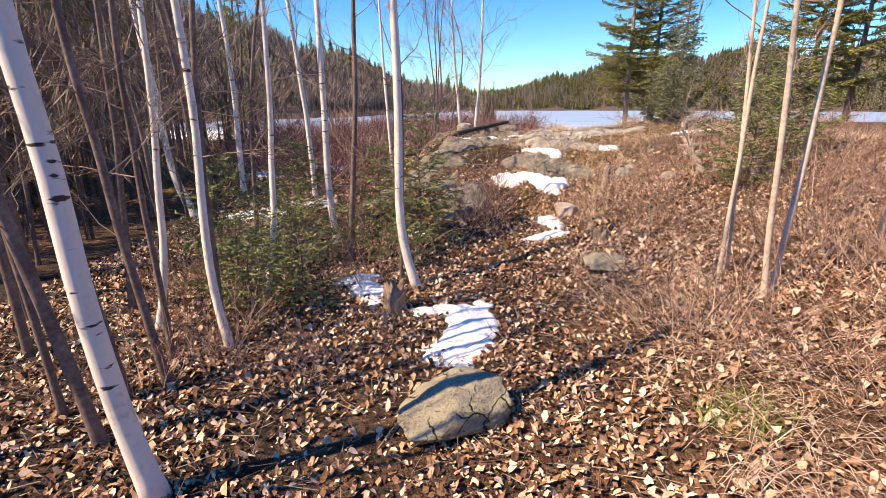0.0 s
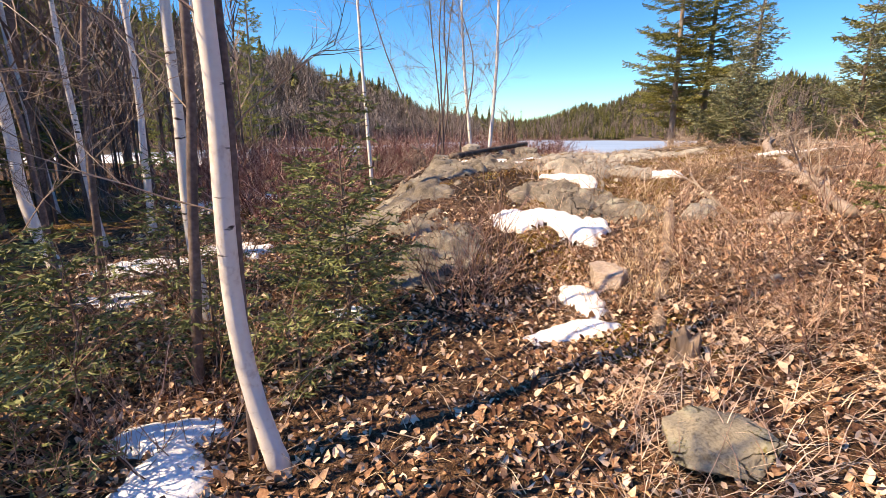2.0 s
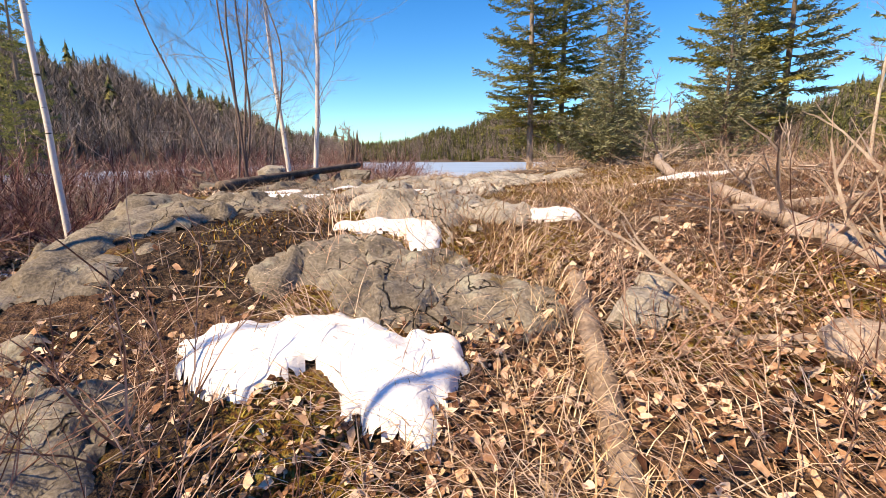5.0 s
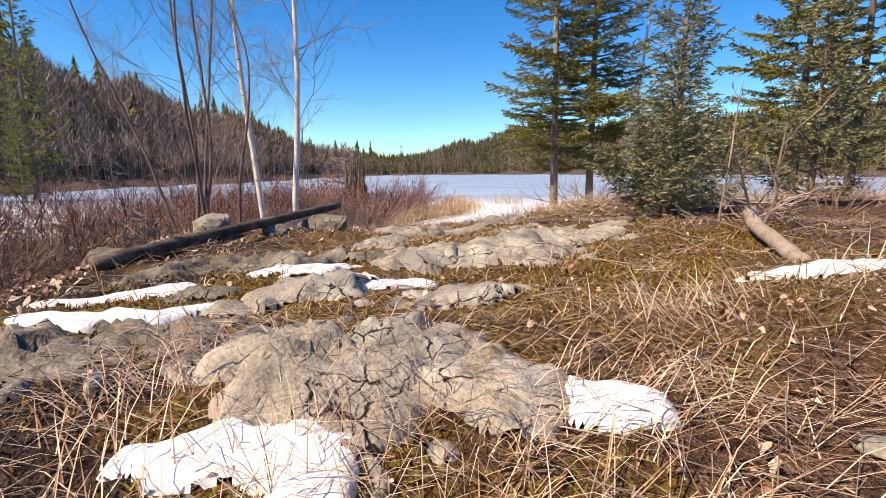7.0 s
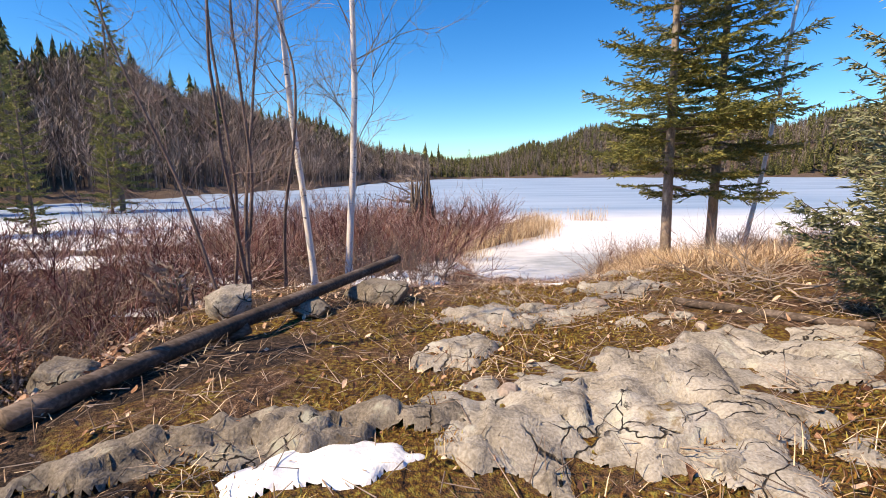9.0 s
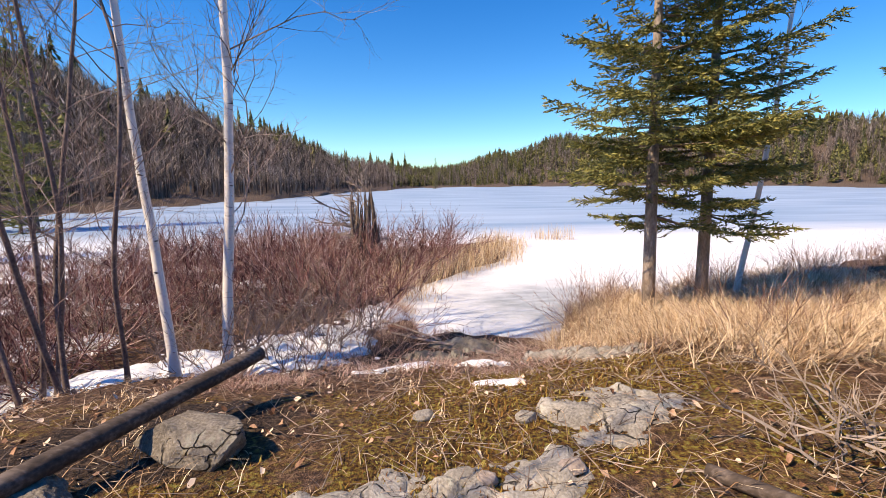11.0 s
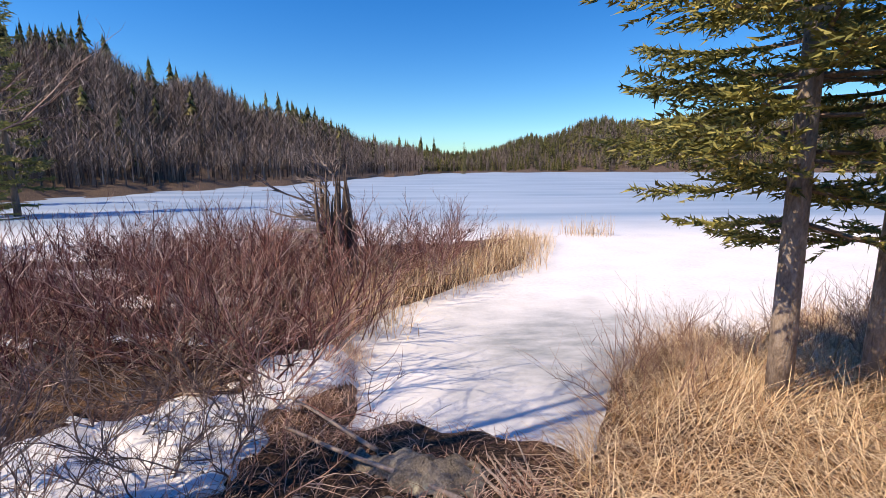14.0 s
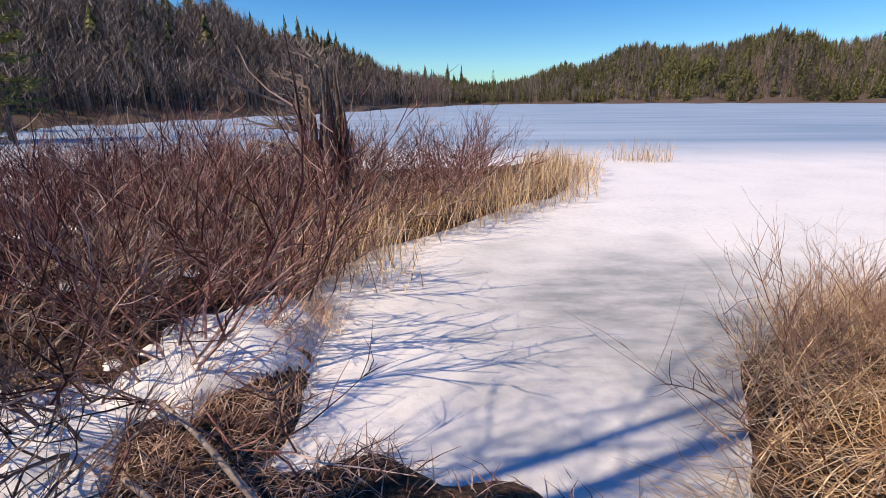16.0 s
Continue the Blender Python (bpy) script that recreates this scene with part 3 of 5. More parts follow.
def bare_tree(at, top, height_m, radius, bark, twig_mat, label, limbs=9, first=0.35, reach=1.2, seed=1, name="birch_tree", amp=0.12, group="", depth=2, up=0.7, taper=0.75, foot=(0, 0)):
    """A leafless tree: trunk, and limbs that fork to fine twigs. top: sideways offset of the tip."""
    x, y = at
    root = empty(name, (x, y, z_at(x, y)), label, "tree", group)
    r = random.Random(seed)
    pts = bend(Vector((0, 0, -0.1)), Vector((top[0], top[1], height_m)), 36, amp, seed)
    for p in pts:
        away = 1 - max(0.0, 1 - p.z / 0.9) ** 2
        p += Vector((foot[0], foot[1], 0)) * away + 0.02 * Vector((noise.noise(p * 1.6), noise.noise(p * 1.6 + Vector((9, 0, 0))), 0)) * min(1, max(0, p.z))
    rad = [radius * (1 - taper * i / 36) * (1.4 if i == 0 else 1.12 if i == 1 else 1) * (1 + 0.06 * noise.noise(pts[i] * 4)) for i in range(37)]
    b = Build()
    b.tube(pts, rad, 10)
    pts = [pts[round(k * 36 / 14)] for k in range(15)]
    part("trunk", b, bark, root, smooth=True)
    if limbs:
        for k in range(limbs):
            c = Build()
            t = first + (1 - first) * (k + r.random()) / limbs
            i = min(int(t * 14), 13)
            q = pts[i].lerp(pts[i + 1], t * 14 - i)
            g = r.uniform(0, 6.283)
            way = Vector((math.cos(g), math.sin(g), up * r.uniform(0.5, 1.5)))
            twigs(c, q, way, reach * r.uniform(0.6, 1.2) * (1.15 - 0.6 * t), max(radius * 0.18 * (1 - 0.5 * t), 0.005), depth, r)
            part("limb", c, twig_mat, root)
    return root


def conifer(at, height_m, spread, label, needle, name="spruce_tree", seed=1, first=0.12, gap=0.22, radius=0.1, dense=1.0, spike=0.055, droop=0.25, group="", per=6, bark=None, skew=1.0):
    """A spruce or fir: trunk, whorls of boughs, and each twig a brush of needles."""
    x, y = at
    root = empty(name, (x, y, z_at(x, y)), label, "tree", group)
    r = random.Random(seed)
    b = Build()
    pts = bend(Vector((0, 0, -0.1)), Vector((rnd(-0.02, 0.02) * height_m, 0, height_m)), 12, 0.04, seed)
    b.tube(pts, [radius * (1 - 0.93 * i / 12) for i in range(13)], 8)
    part("trunk", b, bark or M_BARK, root, smooth=True)
    wood, leaf = Build(), Build()
    z = height_m * first
    while z < height_m * 0.985:
        t = (z / height_m - first) / (1 - first)
        full = spread * (1 - t) ** 0.7 * (0.75 + 0.25 * min(1, t * 6)) + 0.05
        count = max(3, round(per * (1 - 0.35 * t)))
        turn = r.uniform(0, 6.28)
        for k in range(count):
            if r.random() < 0.12:
                continue
            g = turn + 6.283 * k / count + r.uniform(-0.35, 0.35)
            ln = full * r.uniform(0.55, 1.15)
            rise = (0.55 * t - droop * (1 - t)) + r.uniform(-0.12, 0.12)
            out = Vector((math.cos(g), math.sin(g), 0))
            side = Vector((-out.y, out.x, 0))
            n = 5
            start = Vector((0, 0, z + r.uniform(-0.5, 0.5) * gap))
            line = [start + out * ln * i / n + Vector((0, 0, ln * (rise * i / n + 0.22 * (i / n) ** 2))) for i in range(n + 1)]
            wood.tube(line, [0.012 * (ln + 0.3) * (1 - 0.85 * i / n) for i in range(n + 1)], 3, False)
            steps = max(3, int(ln / 0.06 * dense))
            for s in range(steps):
                u = 0.18 + 0.82 * (s + r.random()) / steps
                i = min(int(u * n), n - 1)
                q = line[i].lerp(line[i + 1], u * n - i)
                for w in (-1, 1):
                    tl = (0.08 + 0.34 * ln * (1 - u) ** 0.7) * r.uniform(0.6, 1.2)
                    way = (out * r.uniform(0.5, 1.0) + side * w * r.uniform(0.5, 1.0) + Vector((0, 0, r.uniform(-0.35, 0.2)))).normalized()
                    m = max(2, int(tl / spike * 1.7))
                    for e in range(m):
                        c = q + way * tl * e / m
                        for _ in range(2):
                            dv = (way * 0.9 + Vector((r.uniform(-1, 1), r.uniform(-1, 1), r.uniform(-0.6, 0.8))) * 0.75).normalized()
                            wd = dv.cross(Vector((r.uniform(-1, 1), r.uniform(-1, 1), r.uniform(-1, 1)))).normalized() * spike * 0.2
                            tip = c + dv * spike * r.uniform(0.9, 1.6)
                            leaf.tri(c - wd, c + wd, tip)
        z += gap * r.uniform(0.7, 1.3)
    part("bough_wood", wood, M_BARK, root)
    tagged(part("crown", leaf, needle, root), kind="stuff")
    return root


def shrub(name, seed, stems, tall, lean, material, label, radius=0.005, depth=1, thin=0.5, fork=1.0):
    """A leafless bush of thin forking stems."""
    r = random.Random(seed)
    b = Build()
    for _ in range(stems):
        g, q = r.uniform(0, 6.283), r.uniform(0, 0.22)
        out = Vector((math.cos(g), math.sin(g), 0))
        twigs(b, out * q + Vector((0, 0, -0.05)), Vector((0, 0, 1)) + out * lean * r.uniform(0.2, 1.2), tall * r.uniform(0.6, 1.1), radius * r.uniform(0.7, 1.3), depth, r, 0.0, thin, fork)
    return tagged(new(name, b.mesh(name, material)), label, "shrub")


def log(name, a, b, r0, r1, material, label, sides=12, amp=0.05, seed=1, snags=0, category="log"):
    """A fallen trunk from a to b with broken ends and snags."""
    mid = (Vector(a) + Vector(b)) / 2
    root = tagged(new(name), label, category)
    root.location = mid
    pts = bend(Vector(a) - mid, Vector(b) - mid, 16, amp, seed)
    c = Build()
    c.tube(pts, [(r0 + (r1 - r0) * i / 16) * (1 + 0.1 * noise.noise(Vector((i * 0.9, seed, 0)))) for i in range(17)], sides)
    part("trunk", c, material, root, smooth=True)
    r = random.Random(seed)
    if snags:
        for _ in range(snags):
            d = Build()
            t = r.uniform(0.1, 0.95)
            p = pts[min(int(t * 16), 15)]
            twigs(d, p, Vector((r.uniform(-1, 1), r.uniform(-1, 1), r.uniform(0.1, 1))), r.uniform(0.3, 0.9), 0.014, 1, r)
            part("snag", d, material, root)
    return root

# ---- rock ----
OUTCROP = "bare grey granite outcrop with cracks and lichen"
for i, (ovals, th, lu) in enumerate((
        ([(-0.5, 8.0, 0.95, 0.5, 25), (0.2, 8.7, 0.7, 0.25, 20)], 0.07, 0.03),
        ([(0.3, 6.75, 0.3, 0.62, -32), (0.05, 7.3, 0.3, 0.25, 0)], 0.08, 0.03),
        ([(1.8, 7.75, 0.42, 0.3, 0), (2.15, 7.55, 0.35, 0.25, 0)], 0.11, 0.03),
        ([(1.55, 8.05, 0.5, 0.3, 10), (1.85, 8.02, 0.35, 0.22, 0)], 0.07, 0.025),
        ([(2.1, 8.88, 0.62, 0.4, -8), (2.55, 8.72, 0.4, 0.22, -20)], 0.08, 0.025),
        ([(0.75, 9.15, 0.75, 0.22, 18), (1.25, 9.42, 0.5, 0.12, 10)], 0.07, 0.035),
        ([(2.75, 10.9, 0.52, 0.42, 0), (3.35, 10.85, 0.6, 0.42, -10), (3.5, 11.3, 0.75, 0.35, 10), (4.2, 11.4, 0.6, 0.42, -10), (3.45, 10.45, 0.25, 0.2, 30)], 0.07, 0.02),
        ([(1.75, 9.85, 0.48, 0.2, 15), (2.05, 10.0, 0.2, 0.14, 0)], 0.07, 0.03),
        ([(2.6, 9.65, 0.42, 0.2, 8), (2.95, 9.72, 0.2, 0.15, 0)], 0.06, 0.03),
        ([(1.25, 10.0, 0.22, 0.1, 20)], 0.06, 0.03),
        ([(1.3, 10.75, 0.8, 0.2, 15), (2.0, 10.95, 0.35, 0.12, 0)], 0.08, 0.04),
        ([(2.4, 11.75, 0.3, 0.22, 30), (2.7, 12.45, 0.4, 0.3, 0)], 0.06, 0.03),
        ([(3.9, 12.2, 0.35, 0.14, 0), (3.2, 12.6, 0.5, 0.25, 10)], 0.04, 0.015),
        ([(4.35, 14.95, 0.3, 0.22, 10)], 0.08, 0.02),
        ([(4.7, 14.55, 0.35, 0.3, 0)], 0.08, 0.02),
        ([(4.83, 15.25, 0.2, 0.14, 0)], 0.08, 0.02),
        ([(3.3, 15.9, 0.45, 0.2, -30), (3.75, 16.35, 0.4, 0.2, -20)], 0.12, 0.04),
        ([(4.1, 13.2, 0.4, 0.3, 20)], 0.05, 0.02))):
    patch("rock_outcrop", ovals, th, M_ROCK_DARK if i in (0, 1, 2, 3, 5, 9, 10, 16) else M_ROCK, OUTCROP, "rock", 0.025, 0.42, 0.2, lu, i * 1.7, 0.5, "outcrops of the hump")
stone((0.05, 2.25), (0.4, 0.3, 0.22), M_ROCK_MOSS, "squat grey boulder with moss on top amid leaf litter", turn=10, seed=4)
stone((1.68, 6.18), (0.2, 0.24, 0.13), M_ROCK_PINK, "flat pinkish stone set in the path", seed=5)
stone((1.58, 4.25), (0.3, 0.25, 0.1), M_ROCK_MOSS, "pale stone half covered with moss", seed=6, turn=40)
stone((2.78, 7.2), (0.2, 0.15, 0.12), M_ROCK, "small grey stone in dry grass", seed=7)
stone((2.95, 7.35), (0.12, 0.1, 0.1), M_ROCK, "small grey stone in dry grass", seed=8)
stone((3.2, 6.6), (0.18, 0.13, 0.1), M_ROCK_PINK, "pale stone in dry grass", seed=9)
stone((0.56, 12.7), (0.24, 0.22, 0.24), M_ROCK, "rounded grey boulder beside a fallen dark log", seed=10, turn=30)
stone((1.75, 13.15), (0.4, 0.24, 0.17), M_ROCK_DARK, "angular grey block under a fallen log", seed=11, turn=-10)
stone((1.2, 12.7), (0.22, 0.18, 0.12), M_ROCK_DARK, "grey block under a fallen log", seed=12)
stone((0.0, 11.6), (0.28, 0.18, 0.13), M_ROCK_DARK, "dark grey block under a fallen log", seed=13)
stone((3.9, 7.3), (0.2, 0.18, 0.1), M_ROCK_PINK, "pale stone in dry grass", seed=14)
for i in range(16):
    x, y = rnd(0.6, 4.2), rnd(5.5, 13.5)
    stone((x, y), (rnd(0.04, 0.1), rnd(0.04, 0.09), rnd(0.03, 0.07)), random.choice((M_ROCK, M_ROCK_PINK)), "small loose stone on mossy ground", "loose_stone", rnd(0, 360), 40 + i, "loose stones")

# ---- snow ----
for i, (ovals, th, text) in enumerate((
        ([(0.22, 3.4, 0.22, 0.52, -8), (0.05, 2.98, 0.2, 0.17, 0), (0.0, 3.75, 0.14, 0.1, 0)], 0.04, "melting tongue of snow on leaf litter"),
        ([(-0.72, 4.2, 0.18, 0.36, 20), (-0.9, 4.5, 0.25, 0.16, 0)], 0.06, "melting snow patch beside a stump"),
        ([(-0.15, 3.72, 0.16, 0.1, 0)], 0.05, "small melting snow remnant on litter"),
        ([(-2.9, 7.2, 0.6, 0.3, 10)], 0.05, "snow patch in the hollow"),
        ([(-2.5, 6.3, 0.4, 0.22, 0)], 0.05, "snow patch in the hollow"),
        ([(-3.6, 9.6, 0.6, 0.4, 0)], 0.05, "snow patch in the hollow"),
        ([(-2.2, 7.75, 0.45, 0.25, 0)], 0.05, "snow patch in the hollow"),
        ([(-2.7, 11.0, 0.8, 0.35, 0)], 0.05, "snow patch in the hollow"),
        ([(-0.35, 5.9, 0.22, 0.12, 0)], 0.04, "small snow remnant under a fir"),
        ([(1.2, 7.38, 0.4, 0.2, 0), (1.62, 7.2, 0.34, 0.24, -20), (1.64, 6.98, 0.15, 0.16, 0)], 0.11, "thick white snow patch on the rocky slope"),
        ([(1.4, 5.92, 0.14, 0.32, 12), (1.28, 5.47, 0.3, 0.13, 8)], 0.05, "wet snow strip on the path"),
        ([(1.8, 8.52, 0.36, 0.12, -4), (1.98, 8.32, 0.12, 0.2, 0)], 0.06, "thin snow patch on bare rock"),
        ([(3.0, 8.52, 0.2, 0.14, -30)], 0.07, "small snow patch in dry grass"),
        ([(1.8, 10.58, 0.4, 0.15, 12)], 0.05, "thin snow patch among rocks"),
        ([(2.3, 10.06, 0.33, 0.12, 8)], 0.05, "thin snow patch among rocks"),
        ([(1.94, 10.3, 0.3, 0.05, 5)], 0.04, "thin snow streak among rocks"),
        ([(0.85, 10.05, 0.45, 0.1, 22)], 0.04, "thin snow streak among rocks"),
        ([(0.9, 9.6, 0.33, 0.13, 5), (1.28, 9.7, 0.2, 0.06, 25)], 0.05, "thin snow patch on bare rock"),
        ([(2.9, 15.0, 0.42, 0.18, 10)], 0.06, "snow remnant by the shore"),
        ([(3.6, 14.85, 0.28, 0.14, 0)], 0.06, "snow remnant by the shore"),
        ([(4.7, 9.3, 0.5, 0.1, -15)], 0.04, "thin snow streak beside a log"),
        ([(3.6, 14.0, 0.22, 0.08, 0)], 0.03, "small snow remnant on rock"))):
    patch("snow_patch", ovals, th, M_SNOW, text, "snow", 0.02, 0.3, 0.15, 0.01, 30 + i * 2.3, 0.4, "snow patches")
patch("snow_bank", [(1.0, 16.4, 1.15, 0.7, 25), (0.0, 15.7, 1.0, 0.5, 20), (2.5, 17.9, 0.5, 0.9, -25), (1.9, 17.0, 0.75, 0.6, 30), (1.7, 16.1, 0.9, 0.45, 25), (2.95, 18.4, 0.4, 0.35, 0)], 0.12, M_SNOW, "sunlit snow bank under leafless shrubs", "snow", 0.04, 0.4, 0.3, 0.028, 3.3, 0.6)
patch("snow_field", [(-9, 22, 4.5, 1.3, 5), (-5, 19.2, 2.5, 0.7, 10), (-14, 27, 6, 1.5, 0), (-2.0, 17.0, 1.2, 0.5, 0), (0.0, 20.5, 1.6, 0.35, 5), (-1.8, 19.0, 1.1, 0.3, 0), (0.9, 19.0, 0.9, 0.25, 10), (-3.5, 22.5, 2.2, 0.5, 0)], 0.12, M_SNOW, "old snow across the marsh", "snow", 0.14, 0.35, 0.9, 0.03, 8.3, 0.5, flat=0.0)

# ---- fallen wood ----
log("fallen_log", (0.22, 10.95, 0.83), (1.86, 13.95, 1.02), 0.06, 0.05, M_CHAR, "long dark weathered log leaning on boulders", seed=3, amp=0.05)
log("fallen_log", (-1.6, 11.3, 0.1), (0.9, 12.15, 0.86), 0.07, 0.05, M_CHAR, "dark rotting log on the slope", seed=5, amp=0.08)
log("fallen_log", (2.72, 7.75, 0.49), (1.72, 5.3, 0.0), 0.055, 0.05, M_ROT, "rotten split log sunk into the slope", seed=6, amp=0.06)
log("fallen_log", (4.3, 8.5, 0.9), (3.5, 6.3, 0.6), 0.055, 0.05, M_DEADWOOD, "bleached fallen trunk in dry grass", seed=7, snags=6)
log("fallen_log", (5.4, 10.6, 1.15), (4.75, 9.5, 0.95), 0.055, 0.05, M_DEADWOOD, "thick bleached log end beside a brush pile", seed=8, snags=3)
log("fallen_log", (4.2, 12.5, 0.9), (4.9, 11.5, 1.0), 0.035, 0.03, M_CHAR, "dark branch lying on the rock", seed=9)
log("fallen_log", (3.9, 7.9, 0.8), (5.6, 7.4, 1.0), 0.04, 0.03, M_DEADWOOD, "bleached fallen trunk in dry grass", seed=10, snags=5)
log("fallen_log", (2.9, 6.9, 0.4), (4.2, 5.9, 0.75), 0.03, 0.02, M_DEADWOOD, "grey fallen branch in leaf litter", seed=11, snags=3)
log("fallen_log", (3.4, 16.6, 0.12), (2.6, 17.2, 0.25), 0.016, 0.01, M_DEADWOOD, "thin bleached stick on the snow edge", seed=12, sides=7)
log("fallen_log", (4.1, 16.0, 0.1), (2.7, 16.8, 0.2), 0.02, 0.012, M_DEADWOOD, "thin bleached stick at the ice edge", seed=13, sides=7)
for k in range(7):
    log("driftwood_stick", (4.25 + 0.05 * k, 16.0 + rnd(-0.1, 0.1), 0.12), (3.95 + 0.08 * k, 16.75 + rnd(-0.1, 0.1), 0.06), 0.012, 0.006, M_DEADWOOD, "thin bleached stick at the ice edge", seed=60 + k, sides=6, category="stick")
log("fallen_log", (4.5, 15.1, 0.5), (5.2, 14.5, 0.6), 0.022, 0.015, M_DEADWOOD, "pale stick in dry grass", seed=14, sides=7)


def stump(at, radius, tall, label, seed, name="tree_stump"):
    """A broken stump with a jagged rim and root flares."""
    r = random.Random(seed)
    b, n = Build(), 22
    x, y = at
    for i in range(7):
        t = i / 6
        for k in range(n):
            g = 2 * math.pi * k / n
            flare = 1 + 0.7 * (1 - t) ** 3 * (0.6 + 0.4 * math.sin(5 * g + seed))
            rr = radius * flare * (1 + 0.12 * math.sin(9 * g + seed) + 0.06 * r.uniform(-1, 1))
            top = tall * (0.65 + 0.35 * abs(math.sin(2.3 * g + seed)) + 0.12 * r.uniform(-1, 1)) if i == 6 else tall * 0.65 * t
            b.v.append(Vector((rr * math.cos(g), rr * math.sin(g), top - 0.05)))
    for i in range(6):
        for k in range(n):
            b.f.append((i * n + k, i * n + (k + 1) % n, (i + 1) * n + (k + 1) % n, (i + 1) * n + k))
    c = len(b.v)
    b.v.append(Vector((0, 0, tall * 0.45)))
    for k in range(n):
        b.f.append((6 * n + k, 6 * n + (k + 1) % n, c))
    ob = new(name, b.mesh(name, M_ROT, True))
    ob.location = (x, y, z_at(x, y))
    return tagged(ob, label, "stump")


stump((-0.42, 3.78), 0.085, 0.34, "splintered rotten stump beside a birch", 3)
stump((1.75, 5.0), 0.07, 0.2, "low splintered rotten stump", 5)


def root_snag(at, tall, label, seed):
    """The upturned root plate of a dead tree: a shaggy mass with bare roots."""
    x, y = at
    root = empty("root_snag", (x, y, z_at(x, y)), label, "stump")
    r = random.Random(seed)
    wide = 0.13 * tall
    for k in range(40):
        b = Build()
        g = r.uniform(0, 6.28)
        p = Vector((wide * math.cos(g), wide * math.sin(g), -0.1))
        q = p * 0.9 + Vector((r.uniform(-0.15, 0.12), r.uniform(-0.12, 0.12), tall * r.uniform(0.25, 1.0) ** 1.3))
        b.tube(bend(p, q, 7, 0.06, seed + k), [tall * w for w in (0.04, 0.036, 0.032, 0.027, 0.022, 0.016, 0.01, 0.002)], 6)
        part("splinter", b, M_CHAR if k % 3 else M_BARK, root, smooth=True)
    for k in range(46):
        c = Build()
        z = tall * r.uniform(0.25, 0.98)
        g = r.uniform(1.8, 4.6) if k % 3 else r.uniform(0, 6.28)
        twigs(c, Vector((0.85 * wide * math.cos(g), 0.85 * wide * math.sin(g), z)), Vector((math.cos(g), math.sin(g), r.uniform(-0.4, 0.9))), tall * r.uniform(0.12, 0.26), 0.02, 1, r)
        part("root", c, M_DEADWOOD, root)
    for k in range(3):
        c = Build()
        twigs(c, Vector((-0.9 * wide, 0, tall * (0.35 + 0.1 * k))), Vector((-1, -0.2, 0.35 + 0.1 * k)), tall * 0.45, 0.035, 1, r)
        part("root", c, M_DEADWOOD, root)
    return root


root_snag((2.1, 22.4), 2.25, "tall shaggy dead root snag above red shrubs", 5)
root_snag((-0.7, 14.2), 0.75, "small bleached root snag beside thin trees", 8)

# ---- leafless trees ----
WHITE = "slender white-barked birch without leaves"
for i, (x, y, tx, ty, h, r, fx, fy) in enumerate((
        (-1.32, 1.72, -0.3, 0.1, 7, 0.052, -0.08, 0), (-0.26, 4.33, -0.05, 0.0, 7, 0.045, -0.16, 0.03), (-1.33, 5.68, 0.0, 0.1, 7, 0.042, -0.08, 0), (-1.7, 4.15, 0.3, 0.2, 6, 0.03, 0.1, 0.05),
        (-3.9, 7.2, -0.5, 0.2, 7, 0.065, -0.2, 0), (-2.11, 7.64, -0.55, 0, 7, 0.042, 0, 0), (-3.95, 7.95, -0.1, 0, 6, 0.04, -0.05, 0), (-3.6, 8.35, -0.2, 0.2, 7, 0.05, 0, 0), (-5.7, 9.2, -0.4, 0, 7, 0.055, 0, 0),
        (-2.3, 3.4, 0.2, 0.1, 6, 0.03, 0.1, 0), (-1.6, 3.12, -0.15, 0.1, 6.5, 0.032, -0.12, 0))):
    bare_tree((x, y), (tx, ty), h, r, M_BIRCH, M_BIRCHTWIG, WHITE, 10, 0.25, 1.0, 10 + i, group="birches of the hollow", amp=0.14, foot=(fx, fy))
GREY = "thin grey-brown leafless sapling"
for i, (x, y, tx, ty, h, r) in enumerate((
        (-1.71, 3.25, 0.2, 0.1, 6, 0.028), (-1.78, 2.64, -0.3, 0, 6, 0.028), (-1.95, 2.5, -0.4, 0.1, 6, 0.026), (-1.8, 2.06, -0.6, 0, 6, 0.033), (-0.42, 4.4, 0.1, 0.1, 5, 0.02), (-1.9, 2.9, 0.4, 0, 6, 0.022), (-1.07, 5.04, 0.15, 0.1, 6, 0.033), (-2.2, 2.3, -0.2, 0.3, 6, 0.022), (-2.4, 1.9, -0.5, 0.1, 5.5, 0.024))):
    bare_tree((x, y), (tx, ty), h, r, M_GREYBARK, M_TWIG, GREY, 9, 0.2, 0.9, 40 + i, "sapling", 0.16, "saplings of the thicket")
rs = random.Random(77)
proto = [bare_tree((-3.0 - k * 0.4, 3.0 + 0.5 * k), (rs.uniform(-0.5, 0.5), rs.uniform(-0.4, 0.4)), rs.uniform(4.5, 7), rs.uniform(0.018, 0.035), M_GREYBARK, M_TWIG, GREY, 12, 0.12, 1.1, 60 + k, "sapling", 0.2, "saplings of the thicket") for k in range(5)]
for k in range(60):
    x, y = -2.3 - 7.5 * rs.random() ** 1.2, rs.uniform(0.5, 11.5)
    if x > -2.4 and y < 3 or (y > 7 and x > -4.5) or (x < -3.2 and y - 0.387 * x < 5.6):
        continue
    copy_thing(proto[k % 5], pose(x, y, z_at(x, y), rs.uniform(-4, 4), rs.uniform(-4, 4), rs.uniform(0, 360)))
for k in range(10):
    x, y = rs.uniform(9, 15), rs.uniform(4, 13)
    copy_thing(proto[k % 5], pose(x, y, z_at(x, y), 0, 0, rs.uniform(0, 360)))
